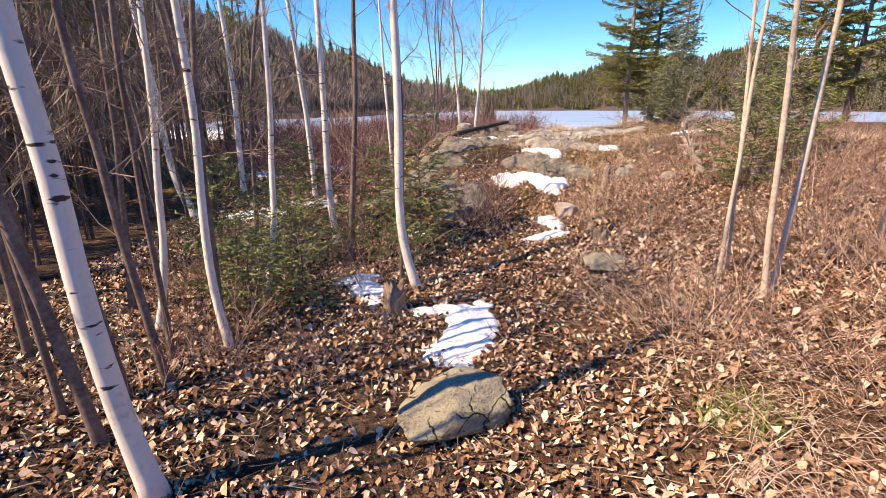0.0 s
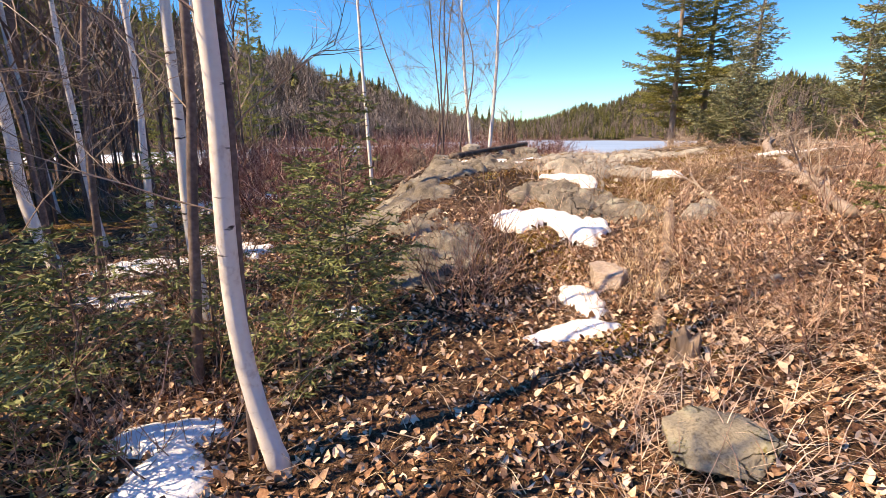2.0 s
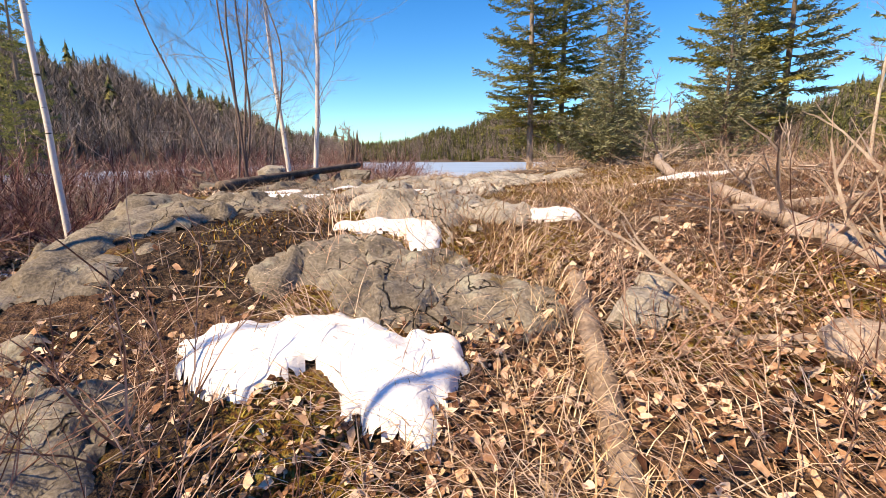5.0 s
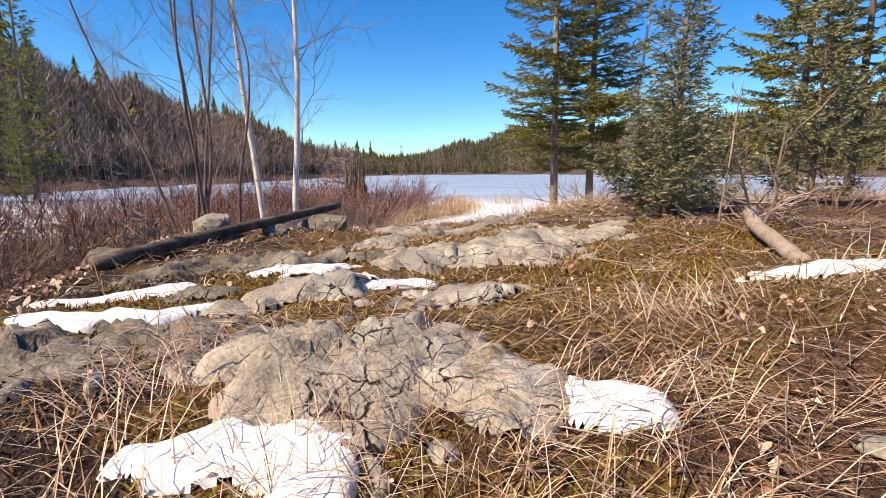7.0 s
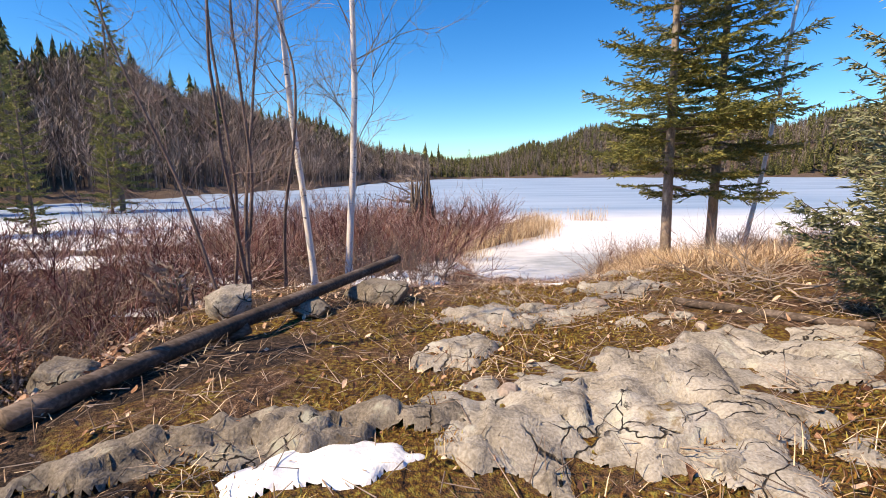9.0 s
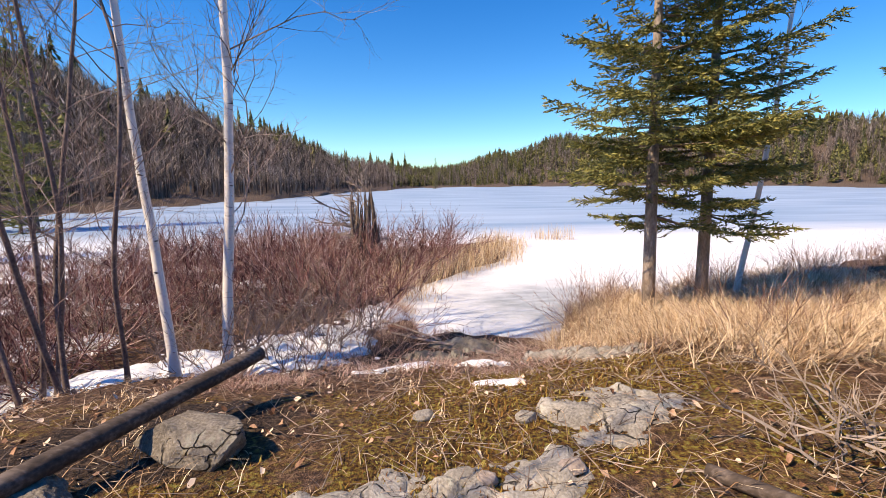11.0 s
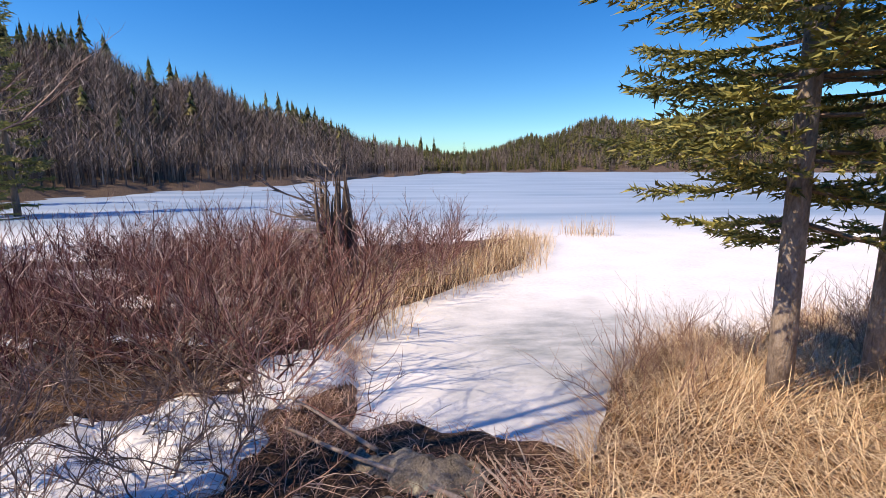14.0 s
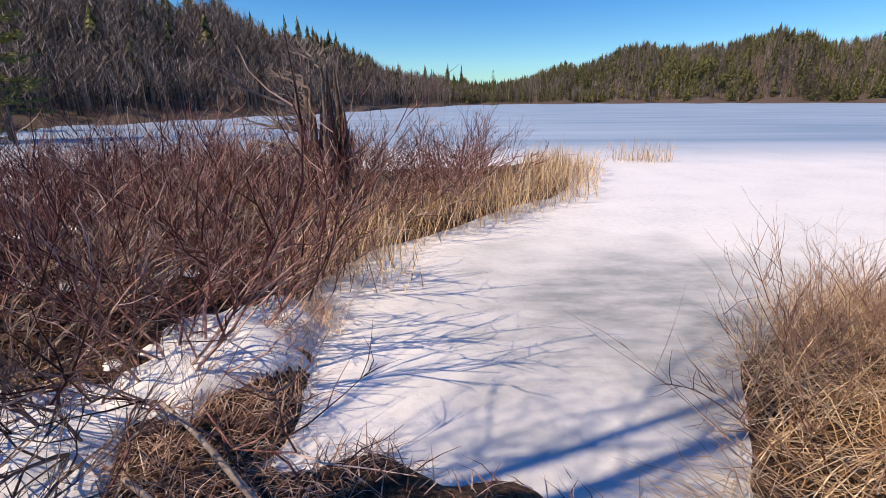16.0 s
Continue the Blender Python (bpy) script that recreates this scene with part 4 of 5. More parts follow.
for i, (x, y, tx, ty, h, r) in enumerate(((2.4, 3.7, -0.35, 0.1, 5.5, 0.016), (2.32, 3.1, -0.45, 0.1, 5.5, 0.022), (3.46, 3.55, 0.1, 0.1, 5, 0.022), (2.38, 3.14, -0.1, 0.1, 5.5, 0.022), (2.3, 3.65, -0.05, 0.2, 5, 0.018))):
    bare_tree((x, y), (tx, ty), h, r, M_TANBARK, M_TWIG, "tan-barked sapling clump without leaves on the slope", 8, 0.25, 0.9, 90 + i, "sapling", 0.12, "saplings right of the path")
bare_tree((1.0, 15.68), (0.45, 0.2), 9.5, 0.056, M_BIRCH, M_BIRCHTWIG, "white birch with wide bare limbs at the shore", 26, 0.14, 1.9, 101, depth=2, up=1.0, amp=0.15)
bare_tree((0.61, 15.4), (-0.5, 0.3), 8.5, 0.05, M_BIRCH, M_BIRCHTWIG, "white birch leaning slightly at the shore", 20, 0.25, 1.3, 102, depth=2, up=1.1)
for i, (x, y, tx, ty, h) in enumerate(((-0.46, 15.1, -0.5, 0.2, 6.5), (-0.4, 15.2, 0.2, 0.1, 6.8), (-0.52, 15.0, -1.9, 0.3, 5.5), (-0.15, 15.0, 0.9, 0.2, 6.5), (-0.1, 14.9, 0.2, 0, 6), (0.2, 15.3, -0.2, 0, 5))):
    bare_tree((x, y), (tx, ty), h, 0.026, M_GREYBARK, M_BIRCHTWIG, "thin leafless alder stem in a clump", 18, 0.12, 1.6, 110 + i, "alder_stem", 0.45, "alder clump by the log")
bare_tree((8.1, 17.3), (1.3, 0.3), 9, 0.045, M_BIRCH, M_BIRCHTWIG, "white birch behind the spruces", 12, 0.3, 1.4, 120)
bare_tree((-1.15, 10.75), (-0.2, 0.2), 8, 0.034, M_BIRCH, M_BIRCHTWIG, "white birch standing in the marsh", 12, 0.3, 1.2, 121)
bare_tree((16.5, 16.0), (0.3, 0.2), 8, 0.05, M_TANBARK, M_TWIG, "tan-barked leafless tree at the wood edge", 11, 0.3, 1.3, 122, "birch_tree")
bare_tree((5.45, 11.0), (0.3, 0.2), 1.3, 0.011, M_DEADWOOD, M_TWIG, "bent dead sapling beside a brush pile", 4, 0.5, 0.3, 123, "sapling", 0.1)

# ---- conifers ----
conifer((6.25, 16.55), 8.6, 1.65, "tall dark green spruce with a bare lower trunk", M_NEEDLE, bark=M_SPRUCEBARK, seed=1, first=0.15, gap=0.26, radius=0.09, spike=0.055, per=6, dense=1.05)
conifer((7.15, 16.75), 8.8, 1.5, "tall dark green spruce with dense boughs", M_NEEDLE, bark=M_SPRUCEBARK, seed=2, first=0.14, gap=0.26, radius=0.09, spike=0.055, per=6, dense=1.05)
conifer((5.3, 11.55), 1.35, 0.85, "low bushy grey-green spruce", M_NEEDLE2, seed=3, first=0.06, gap=0.09, radius=0.05, spike=0.04, per=7, droop=-0.35, dense=1.3)
conifer((5.85, 12.25), 3.3, 0.6, "narrow pointed grey-green spruce", M_NEEDLE2, seed=4, first=0.06, gap=0.13, radius=0.06, spike=0.045, per=7, droop=-0.25)
conifer((12.5, 16.9), 8.2, 1.9, "broad dark spruce at the wood's edge", M_NEEDLE, seed=5, first=0.2, gap=0.3, radius=0.12, spike=0.09, per=6)
conifer((13.8, 16.6), 8.6, 1.7, "tall spruce with an open crown at the wood's edge", M_NEEDLE2, seed=15, first=0.22, gap=0.32, radius=0.12, spike=0.09, per=6)
conifer((8.0, 12.4), 2.6, 0.95, "young grey-green spruce in dry grass", M_NEEDLE2, seed=6, first=0.05, gap=0.15, radius=0.05, spike=0.05, droop=-0.2)
YOUNG = "young green fir in the undergrowth"
for i, (x, y, h, s) in enumerate(((-0.3, 5.65, 1.75, 0.62), (-1.0, 5.2, 0.7, 0.4), (-1.35, 4.1, 0.85, 0.5), (-0.45, 5.0, 0.5, 0.36), (-2.4, 5.0, 1.2, 0.6), (-0.9, 6.6, 1.1, 0.5), (-2.0, 6.4, 1.3, 0.6), (-1.65, 4.9, 0.9, 0.5), (-1.9, 4.2, 0.8, 0.5), (3.7, 5.7, 1.3, 0.6), (4.5, 6.3, 1.6, 0.7), (-1.6, 3.7, 0.7, 0.45))):
    conifer((x, y), h, s, YOUNG, M_FIR, "fir_sapling", 20 + i, 0.06, 0.1, 0.018, 0.75, 0.034, 0.02, "young firs", 6)
spr = conifer((-14.4, 35.1), 13, 1.9, "dark spruce on the marsh edge", M_NEEDLE, seed=31, first=0.08, gap=0.5, radius=0.15, spike=0.16, dense=0.5, group="marsh spruces")
for x, y, s in ((15.4, 150, 0.75), (-14.0, 33.6, 0.5), (-6.4, 9.7, 0.55), (-7.6, 8.4, 0.6), (-7.0, 6.9, 0.5), (-8.6, 10.6, 0.62), (-9.6, 8.6, 0.62), (-11, 25, 0.5), (-20, 33, 0.9), (-13, 17, 0.8), (-10, 13.5, 0.7), (-17, 22, 1.0), (-24, 40, 1.0), (-14, 10, 0.9), (16, 13, 0.9), (14, 9, 0.8), (19, 17, 1.0), (12, 5, 0.7), (-9, -3, 0.9), (9, -5, 0.9)):
    c = copy_thing(spr, pose(x, y, z_at(x, y) - 0.05, 0, 0, x * 40))
    c.scale = (s, s, s)

# ---- shrubs ----
RED = "leafless red-stemmed shrub on wet ground"
rs = random.Random(5)
reds = [shrub("red_shrub", 200 + k, 9, rs.uniform(0.75, 1.15), 1.3, M_RED if k else M_TWIG, RED, 0.0085, 2, 0.66, 0.7) for k in range(6)]
spots = []
for k in range(640):
    x, y = rs.uniform(-8, 4.9), rs.uniform(12.5, 26)
    d = float(shore_x(y))
    if x > d - (0.4 if y < 20.5 else 0.1) or (y < 16.2 and x > -0.9) or (x > 0.6 and y < 17.3 - 0.2 * (x - 2))  or y > 25.0 + 0.2 * x or (rs.random() < 0.8 and x < -3.0):
        continue
    spots.append((x, y))
for k in range(45):
    spots.append((rs.uniform(-5, -1.3), rs.uniform(8.5, 15)))
for k, (x, y) in enumerate(spots):
    ob = reds[k % 6] if k < 6 else reds[k % 6].copy()
    if k >= 6:
        scene.collection.objects.link(ob)
    s = rs.uniform(0.7, 1.15)
    ob.matrix_world = pose(x, y, max(z_at(x, y), 0) - 0.02, 0, 0, rs.uniform(0, 360)) @ Matrix.Scale(s, 4)
    tagged(ob, group="red shrubs")
darks = [shrub("dark_shrub", 260 + k, 5, rs.uniform(0.9, 1.2), 0.9, M_GREYBARK, "dark bare alder bush over old snow", 0.012, 2) for k in range(3)]
for k, (x, y) in enumerate(((1.5, 15.9), (2.0, 16.2), (2.35, 16.5), (1.1, 15.4), (1.8, 15.5), (0.5, 15.8), (0.7, 16.2), (1.4, 16.8), (2.2, 17.2), (1.9, 16.6), (0.3, 16.5))):
    ob = darks[k % 3] if k < 3 else darks[k % 3].copy()
    if k >= 3:
        scene.collection.objects.link(ob)
    ob.matrix_world = pose(x, y, z_at(x, y) - 0.02, 0, 0, rs.uniform(0, 360)) @ Matrix.Scale(rs.uniform(0.6, 0.95), 4)
    tagged(ob, group="dark alder bushes")
browns = [shrub("brown_shrub", 230 + k, 9, rs.uniform(0.6, 1.0), 0.9, M_STEM, "thin reddish-brown leafless shrub", 0.0045, 2 if k == 3 else 1) for k in range(4)]
spots = [(1.75, 2.9), (1.9, 2.7), (1.6, 3.1), (2.1, 2.2), (1.5, 2.4), (2.5, 2.4), (2.6, 3.3), (2.9, 2.9), (0.3, 16.0), (1.6, 15.6), (2.0, 15.2), (2.4, 15.9), (1.2, 15.0), (0.9, 6.2), (0.6, 6.0), (6.6, 18.0), (6.2, 17.9), (7.0, 18.4), (6.9, 17.8), (5.9, 17.3), (7.6, 18.6), (7.3, 17.9), (8.3, 18.6), (8.0, 17.6), (8.8, 18.5), (5.5, 17.2), (5.7, 17.6), (5.75, 17.9), (5.9, 18.1), (6.1, 18.2), (6.35, 18.3), (6.4, 17.6), (6.0, 17.5), (6.7, 18.5), (5.45, 16.9), (6.9, 18.6), (7.2, 18.8), (2.6, 16.3), (3.0, 16.0), (2.5, 17.3)]
spots += [(rs.uniform(2.2, 5.5), rs.uniform(1.2, 7.5)) for _ in range(65)] + [(rs.uniform(-2.5, -0.6), rs.uniform(2.2, 7.5)) for _ in range(45)] + [(rs.uniform(0.2, 1.0), rs.uniform(5.9, 7.2)) for _ in range(9)] + [(rs.uniform(5.5, 12), rs.uniform(7, 15)) for _ in range(40)] + [(x, 17.9 + 0.36 * (x - 5.65) - rs.uniform(0, 1.6)) for x in (7.5 + 0.16 * k for k in range(60))]
for k, (x, y) in enumerate(spots):
    ob = browns[k % 4] if k < 4 else browns[k % 4].copy()
    if k >= 4:
        scene.collection.objects.link(ob)
    ob.matrix_world = pose(x, y, z_at(x, y) - 0.02, 0, 0, rs.uniform(0, 360)) @ Matrix.Scale(rs.uniform(0.6, 1.1), 4)
    tagged(ob, group="brown shrubs")


def brush_pile(at, count, size, label, seed):
    """A heap of bleached dead branches."""
    r = random.Random(seed)
    x, y = at
    root = empty("brush_pile", (x, y, z_at(x, y)), label, "branches")
    for k in range(count):
        b = Build()
        g = r.uniform(0, 6.28)
        p = Vector((r.uniform(-1, 1) * size * 0.5, r.uniform(-1, 1) * size * 0.4, r.uniform(0.0, 0.2)))
        twigs(b, p, Vector((math.cos(g), math.sin(g), r.uniform(-0.05, 0.5))), size * r.uniform(0.5, 1.1), r.uniform(0.005, 0.011), 1, r)
        part("branch", b, M_DEADWOOD, root)
    return root


brush_pile((5.6, 10.75), 30, 0.55, "heap of bleached dead branches", 3)
brush_pile((4.8, 12.4), 22, 0.5, "low heap of bleached dead branches", 4)
brush_pile((4.6, 8.2), 14, 0.55, "bleached dead branches in dry grass", 5)

# ---- litter, grass and far woods ----
ROCKS = [(2.75, 10.9, 0.5, 0.4, 0), (3.4, 11.1, 0.7, 0.45, 0), (4.2, 11.4, 0.55, 0.4, -10), (-0.5, 8.0, 1.0, 0.7, 25), (0.2, 8.7, 0.8, 0.4, 20), (0.35, 6.7, 0.32, 0.62, -32), (2.05, 9.0, 0.8, 0.42, -8), (0.5, 9.35, 0.9, 0.4, 15), (1.8, 9.85, 0.5, 0.2, 15),
         (1.2, 7.38, 0.4, 0.2, 0), (1.62, 7.2, 0.34, 0.24, -20), (0.22, 3.4, 0.22, 0.52, -8), (1.4, 5.92, 0.14, 0.32, 12), (1.28, 5.47, 0.3, 0.13, 8), (1.8, 7.75, 0.42, 0.3, 0), (1.55, 8.05, 0.5, 0.3, 10)]


def scatter(n, box, keep, rng):
    """Random spots in a box, kept with the chance that keep(x, y) gives."""
    x, y = rng.uniform(box[0], box[1], n), rng.uniform(box[2], box[3], n)
    ok = rng.uniform(0, 1, n) < keep(x, y)
    return x[ok], y[ok]


def leaves(n, seed):
    """Curled dead leaves that lie on the ground."""
    rng = np.random.RandomState(seed)

    def keep(x, y):
        p = 0.95 - 0.91 * sm(6.8, 8.4, y) * sm(-0.5, 0.5, x)
        p = p * (1 - 0.6 * sm(13.5, 15.5, y)) * (0.45 + 0.55 * sm(-0.5, 0.3, wave(x, y, 0.7, 9)))
        return p * (blob(x, y, ROCKS, 0.0) < -0.02)

    x, y = scatter(n, (-4.0, 6.5, -0.5, 15.8), keep, rng)
    k = len(x)
    s = 0.008 + 0.02 * rng.uniform(0, 1, k) ** 1.4
    a, tilt, roll = rng.uniform(0, 6.28, k), rng.normal(0, 0.65, k), rng.normal(0, 0.65, k)
    curl = rng.uniform(-0.5, 1.3, k)
    z = height(x, y) + s * 0.35 + 0.004 + 0.025 * rng.uniform(0, 1, k) ** 2
    out = []
    for u, v, c in ((-1.1, 0, 0.1), (-0.35, -0.62, 1), (0.5, -0.5, 1), (1.2, 0, 0.3), (0.5, 0.5, 1), (-0.35, 0.62, 1), (0.05, 0, 0)):
        lu, lv, lz = u * s * rng.uniform(0.55, 1.25, k), v * s * rng.uniform(0.4, 1.5, k), c * curl * s * rng.uniform(0.3, 0.9, k)
        lz = lz + lu * np.sin(tilt) + lv * np.sin(roll)
        out.append(np.stack([x + lu * np.cos(a) - lv * np.sin(a), y + lu * np.sin(a) + lv * np.cos(a), z + lz], 1))
    v = np.stack(out, 1).reshape(-1, 3)
    t = np.array([[6, 0, 1], [6, 1, 2], [6, 2, 3], [6, 3, 4], [6, 4, 5], [6, 5, 0]])
    f = (np.arange(k)[:, None, None] * 7 + t[None]).reshape(-1, 3)
    tagged(new("leaf_litter", array_mesh("leaf_litter", v, f, M_LEAF)), "curled brown dead leaves on the ground", "leaves", kind="stuff")


leaves(300000, 3)


def blades(name, x, y, length, width, lean, material, label, seed, base=None, cat="grass", flow=0.0):
    """Bent tapering blades or stalks."""
    rng = np.random.RandomState(seed)
    k = len(x)
    a = rng.uniform(0, 6.28, k)
    if flow:
        a = 3.1 * wave(x, y, 0.9, seed) + 4.2 + rng.normal(0, flow, k)
    ln = length * rng.uniform(0.5, 1.25, k)
    le = np.clip(rng.normal(lean, 0.25, k), 0.02, 1.5)
    z = (height(x, y) if base is None else base) - 0.01
    dx, dy = np.cos(a), np.sin(a)
    rows = []
    for t, w in ((0, 1.0), (0.5, 0.8), (1.0, 0.12)):
        r = ln * t * np.sin(le * (0.6 + 0.5 * t))
        h = ln * t * np.cos(np.clip(le * (0.6 + 0.5 * t), 0, 1.5)) + 0.012
        for sgn in (-1, 1):
            rows.append(np.stack([x + dx * r - dy * sgn * w * width / 2, y + dy * r + dx * sgn * w * width / 2, z + h], 1))
    v = np.stack(rows, 1).reshape(-1, 3)
    t = np.array([[0, 1, 3, 2], [2, 3, 5, 4]])
    f = (np.arange(k)[:, None, None] * 6 + t[None]).reshape(-1, 4)
    tagged(new(name, array_mesh(name, v, f, material)), label, cat, kind="stuff")


rng = np.random.RandomState(11)
sx, sy = scatter(46000, (4.4, 11, 13.3, 20), lambda x, y: (sm(-0.4, 0.0, 16.6 + 2.2 * np.minimum(x - 4.95, 0.7) + 0.38 * np.maximum(x - 5.65, 0) - y)) * sm(4.3, 5.2, x + 0.35 * (y - 15)), rng)
blades("dry_grass", sx, sy, 0.46, 0.0055, 1.1, M_STRAW, "tawny dry grass bent over the bank", 1, flow=1.4)
sx, sy = scatter(11000, (2.4, 7.5, 19.0, 26.5), lambda x, y: sm(1.1, 0.2, np.abs(x - shore_x(y) + 0.35)), rng)
blades("dry_grass", sx, sy, 0.6, 0.009, 0.6, M_STRAW, "tall tawny reeds at the point", 2, np.maximum(height(sx, sy), 0))
sx, sy = scatter(900, (7.6, 10.0, 26.5, 29), lambda x, y: sm(1.1, 0.3, np.hypot(x - 8.8, (y - 27.7) * 1.6)), rng)
blades("dry_grass", sx, sy, 0.6, 0.012, 0.5, M_STRAW, "tuft of dry reeds standing in the ice", 3, np.zeros(len(sx)))
sx, sy = scatter(10000, (0.2, 6.5, 2.0, 14.0), lambda x, y: (0.15 + 0.75 * sm(0.0, 0.5, wave(x, y, 0.6, 4))) * (blob(x, y, ROCKS, 0.0) < -0.05), rng)
blades("dry_grass", sx, sy, 0.16, 0.005, 1.15, M_STRAW, "short dry grass lying on moss and litter", 4)
sx, sy = scatter(42000, (1.2, 6.5, 0.3, 9.3), lambda x, y: 0.35 + 0.65 * sm(-0.3, 0.4, wave(x, y, 0.5, 7)), rng)
blades("dry_stalks", sx, sy, 0.3, 0.0042, 1.12, M_STALK, "dry bent stalks among leaf litter", 5, flow=0.9)
sx, sy = scatter(2600, (1.6, 2.6, 5.6, 8.4), lambda x, y: sm(0.3, 0.1, np.abs(x - (1.9 + 0.35 * (y - 6)))), rng)
blades("dry_grass", sx, sy, 0.17, 0.005, 0.8, M_STRAW, "straw-coloured grass tuft beside a rotten log", 6)
sx, sy = scatter(900, (1.2, 1.85, 1.7, 2.3), lambda x, y: sm(0.3, 0.1, np.hypot(x - 1.5, y - 2.0)), rng)
blades("green_tuft", sx, sy, 0.12, 0.004, 0.8, M_GREEN, "tuft of green grass in leaf litter", 7)
sx, sy = scatter(7000, (-12, 3, 9, 24), lambda x, y: sm(0.0, 0.6, wave(x, y, 1.5, 6)) * sm(-0.02, 0.04, height(x, y)) * sm(-0.2, -1.2, x), rng)
blades("marsh_grass", sx, sy, 0.4, 0.009, 0.6, M_STRAW, "matted dry marsh grass", 8)

sx, sy = scatter(13000, (1.0, 5.2, 14.2, 17.5), lambda x, y: (0.25 + 0.75 * sm(-0.2, 0.5, wave(x, y, 0.5, 3))) * (height(x, y) > -0.08), rng)
sx2, sy2 = scatter(9000, (1.8, 3.6, 16.8, 20.5), lambda x, y: sm(0.25, -0.1, x - shore_x(y)) * sm(-0.9, -0.3, x - shore_x(y)), rng)
sx, sy = np.concatenate([sx, sx2]), np.concatenate([sy, sy2])
blades("bank_litter", sx, sy, 0.16, 0.006, 1.2, M_STEM, "matted red-brown stalks on the bank", 9)
sx, sy = scatter(8000, (0.0, 5.5, 7.4, 14.5), lambda x, y: (0.2 + 0.8 * sm(0.0, 0.5, wave(x, y, 0.45, 8))) * (blob(x, y, ROCKS, 0.0) < -0.05), rng)
blades("moss_grass", sx, sy, 0.09, 0.004, 1.2, M_STRAW, "short wiry grass on the mossy hump", 10)

mossy = lambda x, y: np.clip(0.15 + 1.2 * blob(x, y, MOSS, 0.3, 0.3) + 0.5 * wave(x, y, 0.3, 5), 0, 1) * (blob(x, y, ROCKS, 0.25, 0.2) < 0.0)
sx, sy = scatter(90000, (0.2, 5.6, 6.0, 14.6), mossy, rng)
blades("moss_carpet", sx, sy, 0.035, 0.008, 0.7, M_MOSS, "olive and rusty moss carpet on the rock", 12, cat="moss")
sx, sy = scatter(14000, (2.3, 4.0, 16.6, 20.6), lambda x, y: sm(0.35, 0.0, np.abs(x - shore_x(y) + 0.15)) * sm(-0.1, 0.35, wave(x, y, 0.45, 2)), rng)
blades("bank_tussock", sx, sy, 0.22, 0.005, 0.9, M_STALK, "brown grass tussocks along the ice edge", 13, np.maximum(height(sx, sy), 0))


def sticks(n, seed):
    """Thin fallen twigs."""
    rng = np.random.RandomState(seed)
    x, y = scatter(n, (-4, 6.5, -0.5, 16), lambda x, y: (0.5 + 0.4 * sm(2, 4, x)) * (blob(x, y, ROCKS, 0.0) < 0.3), rng)
    k = len(x)
    a, ln, w = rng.uniform(0, 6.28, k), rng.uniform(0.04, 0.26, k), rng.uniform(0.0015, 0.004, k)
    z0 = height(x, y) + 0.015
    x1, y1 = x + ln * np.cos(a), y + ln * np.sin(a)
    z1 = height(x1, y1) + 0.015 + rng.uniform(0, 0.1, k)
    rows = []
    for px, py, pz, s in ((x, y, z0, 1.0), (x1, y1, z1, 0.4)):
        for u, h in ((-1, 0), (1, 0), (0, 1.6)):
            rows.append(np.stack([px - np.sin(a) * w * u * s, py + np.cos(a) * w * u * s, pz + h * w * s], 1))
    v = np.stack(rows, 1).reshape(-1, 3)
    t = np.array([[0, 1, 4, 3], [1, 2, 5, 4], [2, 0, 3, 5]])
    f = (np.arange(k)[:, None, None] * 6 + t[None]).reshape(-1, 4)
    tagged(new("fallen_twigs", array_mesh("fallen_twigs", v, f, M_TWIG)), "thin fallen twigs on the litter", "twigs", kind="stuff")


sticks(24000, 4)


def replicate(tv, tf, x, y, z, s, wide, rng):
    """Copies of a template at many spots, as arrays."""
    a = rng.uniform(0, 6.28, len(x))
    c, d = np.cos(a)[:, None], np.sin(a)[:, None]
    px = (tv[None, :, 0] * c - tv[None, :, 1] * d) * (s * wide)[:, None] + x[:, None]
    py = (tv[None, :, 0] * d + tv[None, :, 1] * c) * (s * wide)[:, None] + y[:, None]
    pz = tv[None, :, 2] * s[:, None] + z[:, None]
    v = np.stack([px, py, pz], -1).reshape(-1, 3)
    f = (np.arange(len(x))[:, None, None] * len(tv) + tf[None]).reshape(-1, tf.shape[1])
    return v, f


def far_templates(seed):
    r = random.Random(seed)
    con = Build()
    z = 0.08
    while z < 1:
        w = 0.19 * (1 - z) ** 0.9 + 0.01
        for k in range(7):
            g = r.uniform(0, 6.283)
            o = Vector((math.cos(g), math.sin(g), 0))
            sd = Vector((-o.y, o.x, 0)) * w * 0.42
            q = o * w * r.uniform(0.6, 1.2) + Vector((0, 0, z - 0.05 * r.random()))
            con.tri(Vector((0, 0, z + 0.07)), q - sd, q + sd)
        z += 0.065
    con.tri(Vector((-0.012, 0, 0)), Vector((0.012, 0, 0)), Vector((0, 0, 1.03)))
    bare = Build()
    bare.tri(Vector((-0.013, 0, 0)), Vector((0.013, 0, 0)), Vector((0.01, 0, 1)))
    bare.tri(Vector((0, -0.013, 0)), Vector((0, 0.013, 0)), Vector((0, 0.01, 1)))
    for k in range(20):
        z, g = r.uniform(0.25, 0.92), r.uniform(0, 6.283)
        ln = 0.3 * (1.1 - z) + 0.06
        o = Vector((math.cos(g) * ln, math.sin(g) * ln, ln * r.uniform(0.6, 1.5)))
        sd = Vector((-o.y, o.x, 0)).normalized() * 0.006
        bare.tri(Vector((0, 0, z)) - sd, Vector((0, 0, z)) + sd, Vector((0, 0, z)) + o)
    return [(np.array([tuple(p) for p in t.v]), np.array(t.f)) for t in (con, bare)]


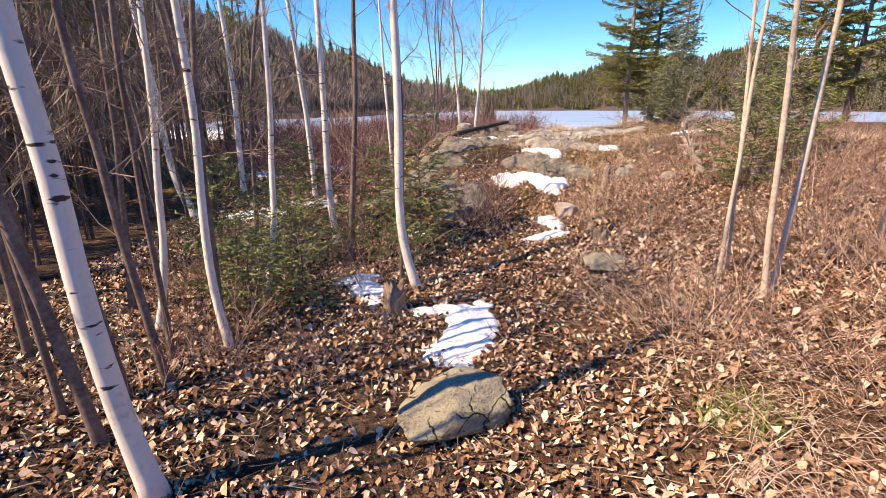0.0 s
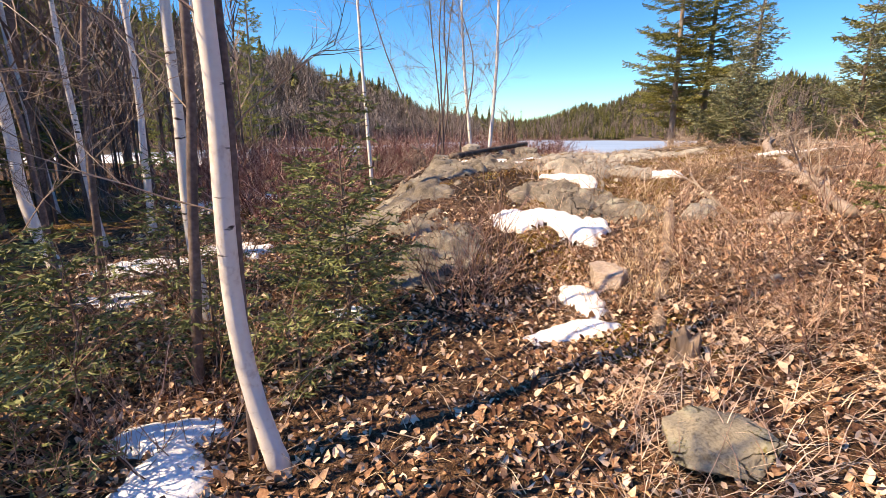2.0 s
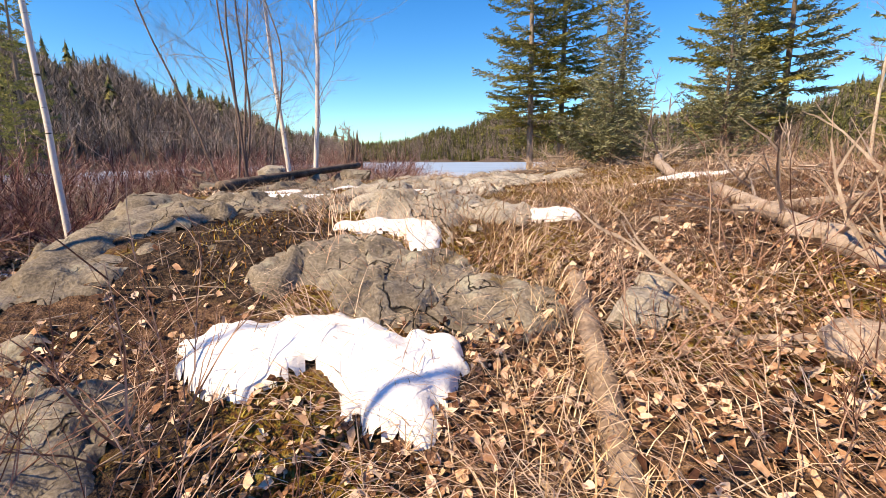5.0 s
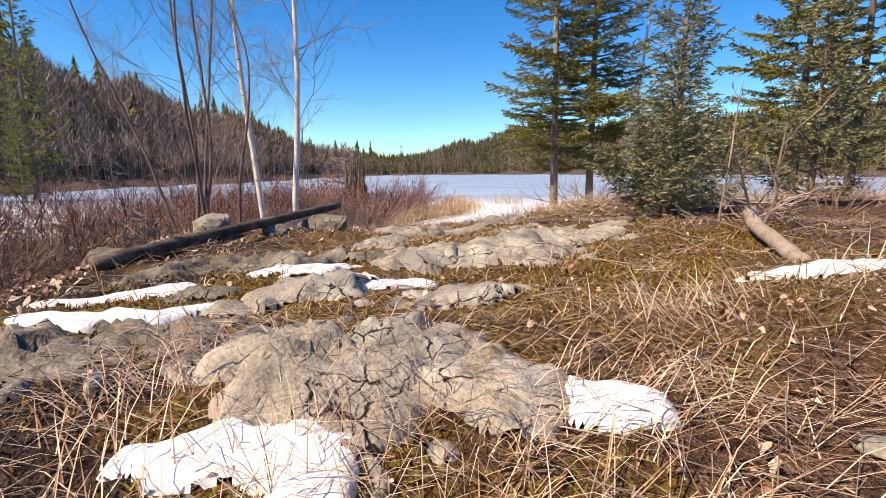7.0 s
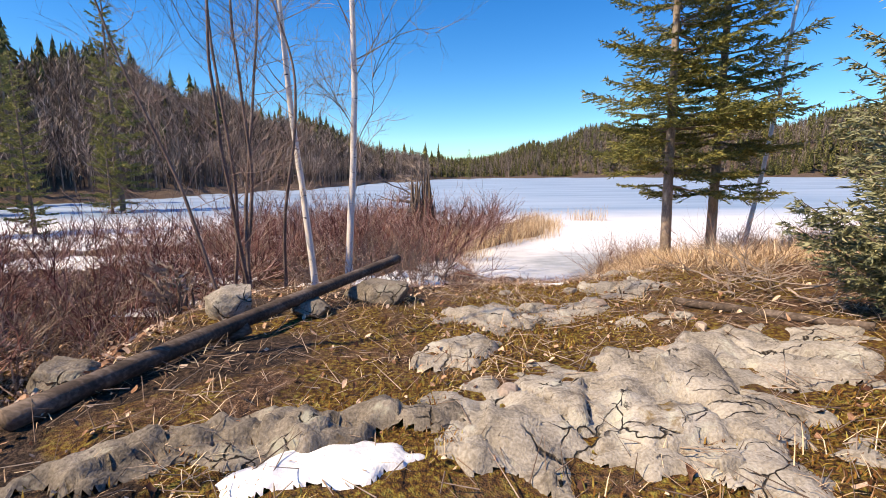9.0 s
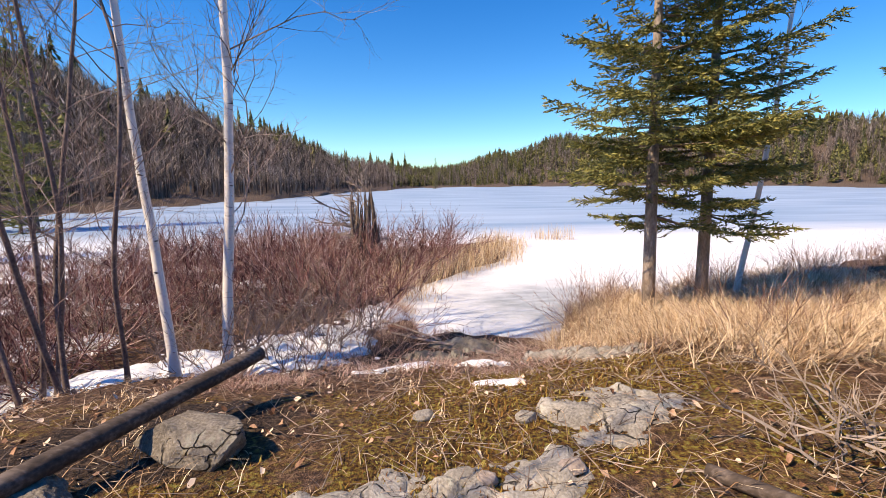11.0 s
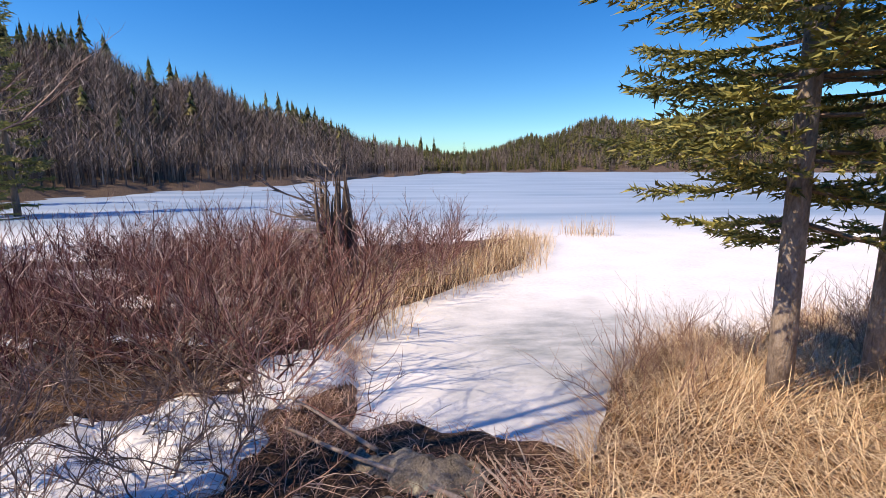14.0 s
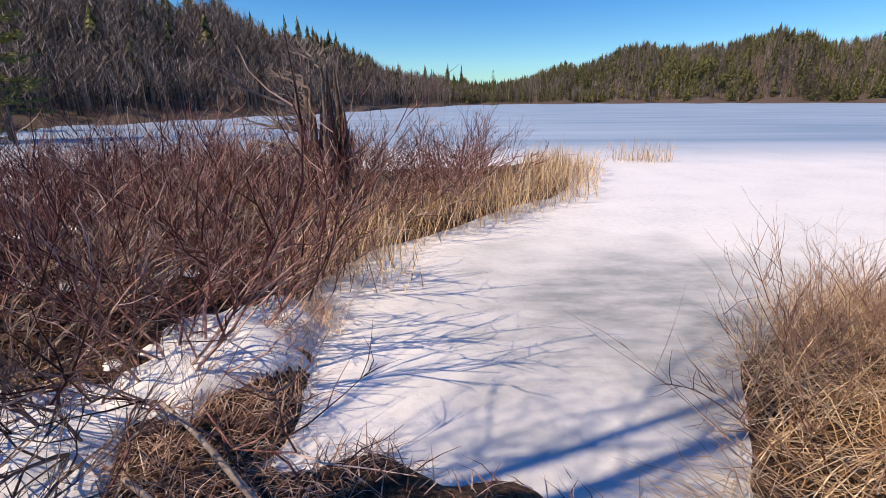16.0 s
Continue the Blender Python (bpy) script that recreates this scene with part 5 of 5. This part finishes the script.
def far_woods():
    rng = np.random.RandomState(8)
    con, bare = far_templates(3)
    az = np.radians(rng.uniform(-100, 100, 46000))
    deg = np.degrees(az)
    sh, rise = np.interp(deg, AZ, SHORE), np.interp(deg, AZ, RISE)
    d = sh + 2 + (rise + 25) * rng.uniform(0, 1, len(az)) ** 0.9
    x, y = 3 + d * np.sin(az), 10 + d * np.cos(az)
    t = (d - sh) / rise
    kind = wave(x, y, 22, 2) + 0.7 * wave(x, y, 9, 3)
    left = sm(10, -10, deg)
    dense = rng.uniform(0, 1, len(az)) < np.where(deg < 0, 0.65, 0.75)
    evergreen = rng.uniform(-1, 1, len(az)) < np.where(deg < 0, -1.45 + 0.9 * t + 0.6 * kind, -0.4 + 0.8 * kind)
    z = height(x, y)
    ok = dense & (z > 0.25)
    for name, (tv, tf), sel, mat, text, lo, hi in (
            ("far_conifers", con, ok & evergreen, M_FARCON, "dark spruces on the hills round the lake", 4, 9), ("far_bare_trees", bare, ok & ~evergreen, M_FARBARE, "grey leafless trees on the hills round the lake", 4, 8.5)):
        n = int(sel.sum())
        s = rng.uniform(lo, hi, n) * (0.55 + 0.45 * sm(0, 0.4, t[sel])) * np.where((deg[sel] < 2) & (t[sel] > 0.55) & (rng.uniform(0, 1, n) < 0.12) & (name == "far_conifers"), 1.5, 1.0)
        v, f = replicate(tv, tf, x[sel], y[sel], z[sel] - 0.1, s, rng.uniform(0.8, 1.5, n), rng)
        tagged(new(name, array_mesh(name, v, f, mat)), text, "forest", kind="stuff")
    # woods that close the place behind and beside the walk
    n = 900
    a, d = rng.uniform(math.radians(75), math.radians(285), n), rng.uniform(11, 40, n)
    x, y = 3 + d * np.sin(a), 6 + d * np.cos(a)
    sel = ~((x > -9) & (x < 9) & (y > -6))
    x, y = x[sel], y[sel]
    v, f = replicate(bare[0], bare[1], x, y, height(x, y) - 0.1, rng.uniform(4, 8, len(x)), rng.uniform(0.5, 1.0, len(x)), rng)
    tagged(new("bare_thicket", array_mesh("bare_thicket", v, f, M_FARBARE)), "leafless thicket around the clearing", "forest", kind="stuff")
    x, y = rng.uniform(-15, -4.2, 420), rng.uniform(-1, 15, 420)
    sel = ((x < -4.6) | (y < 6)) & (y - 0.387 * x > 6.2)
    x, y = x[sel], y[sel]
    v, f = replicate(bare[0], bare[1], x, y, height(x, y) - 0.1, rng.uniform(1.8, 5, len(x)), rng.uniform(0.5, 1.0, len(x)), rng)
    tagged(new("twig_thicket", array_mesh("twig_thicket", v, f, M_GREYBARK)), "dark tangled leafless undergrowth", "undergrowth", kind="stuff")


far_woods()
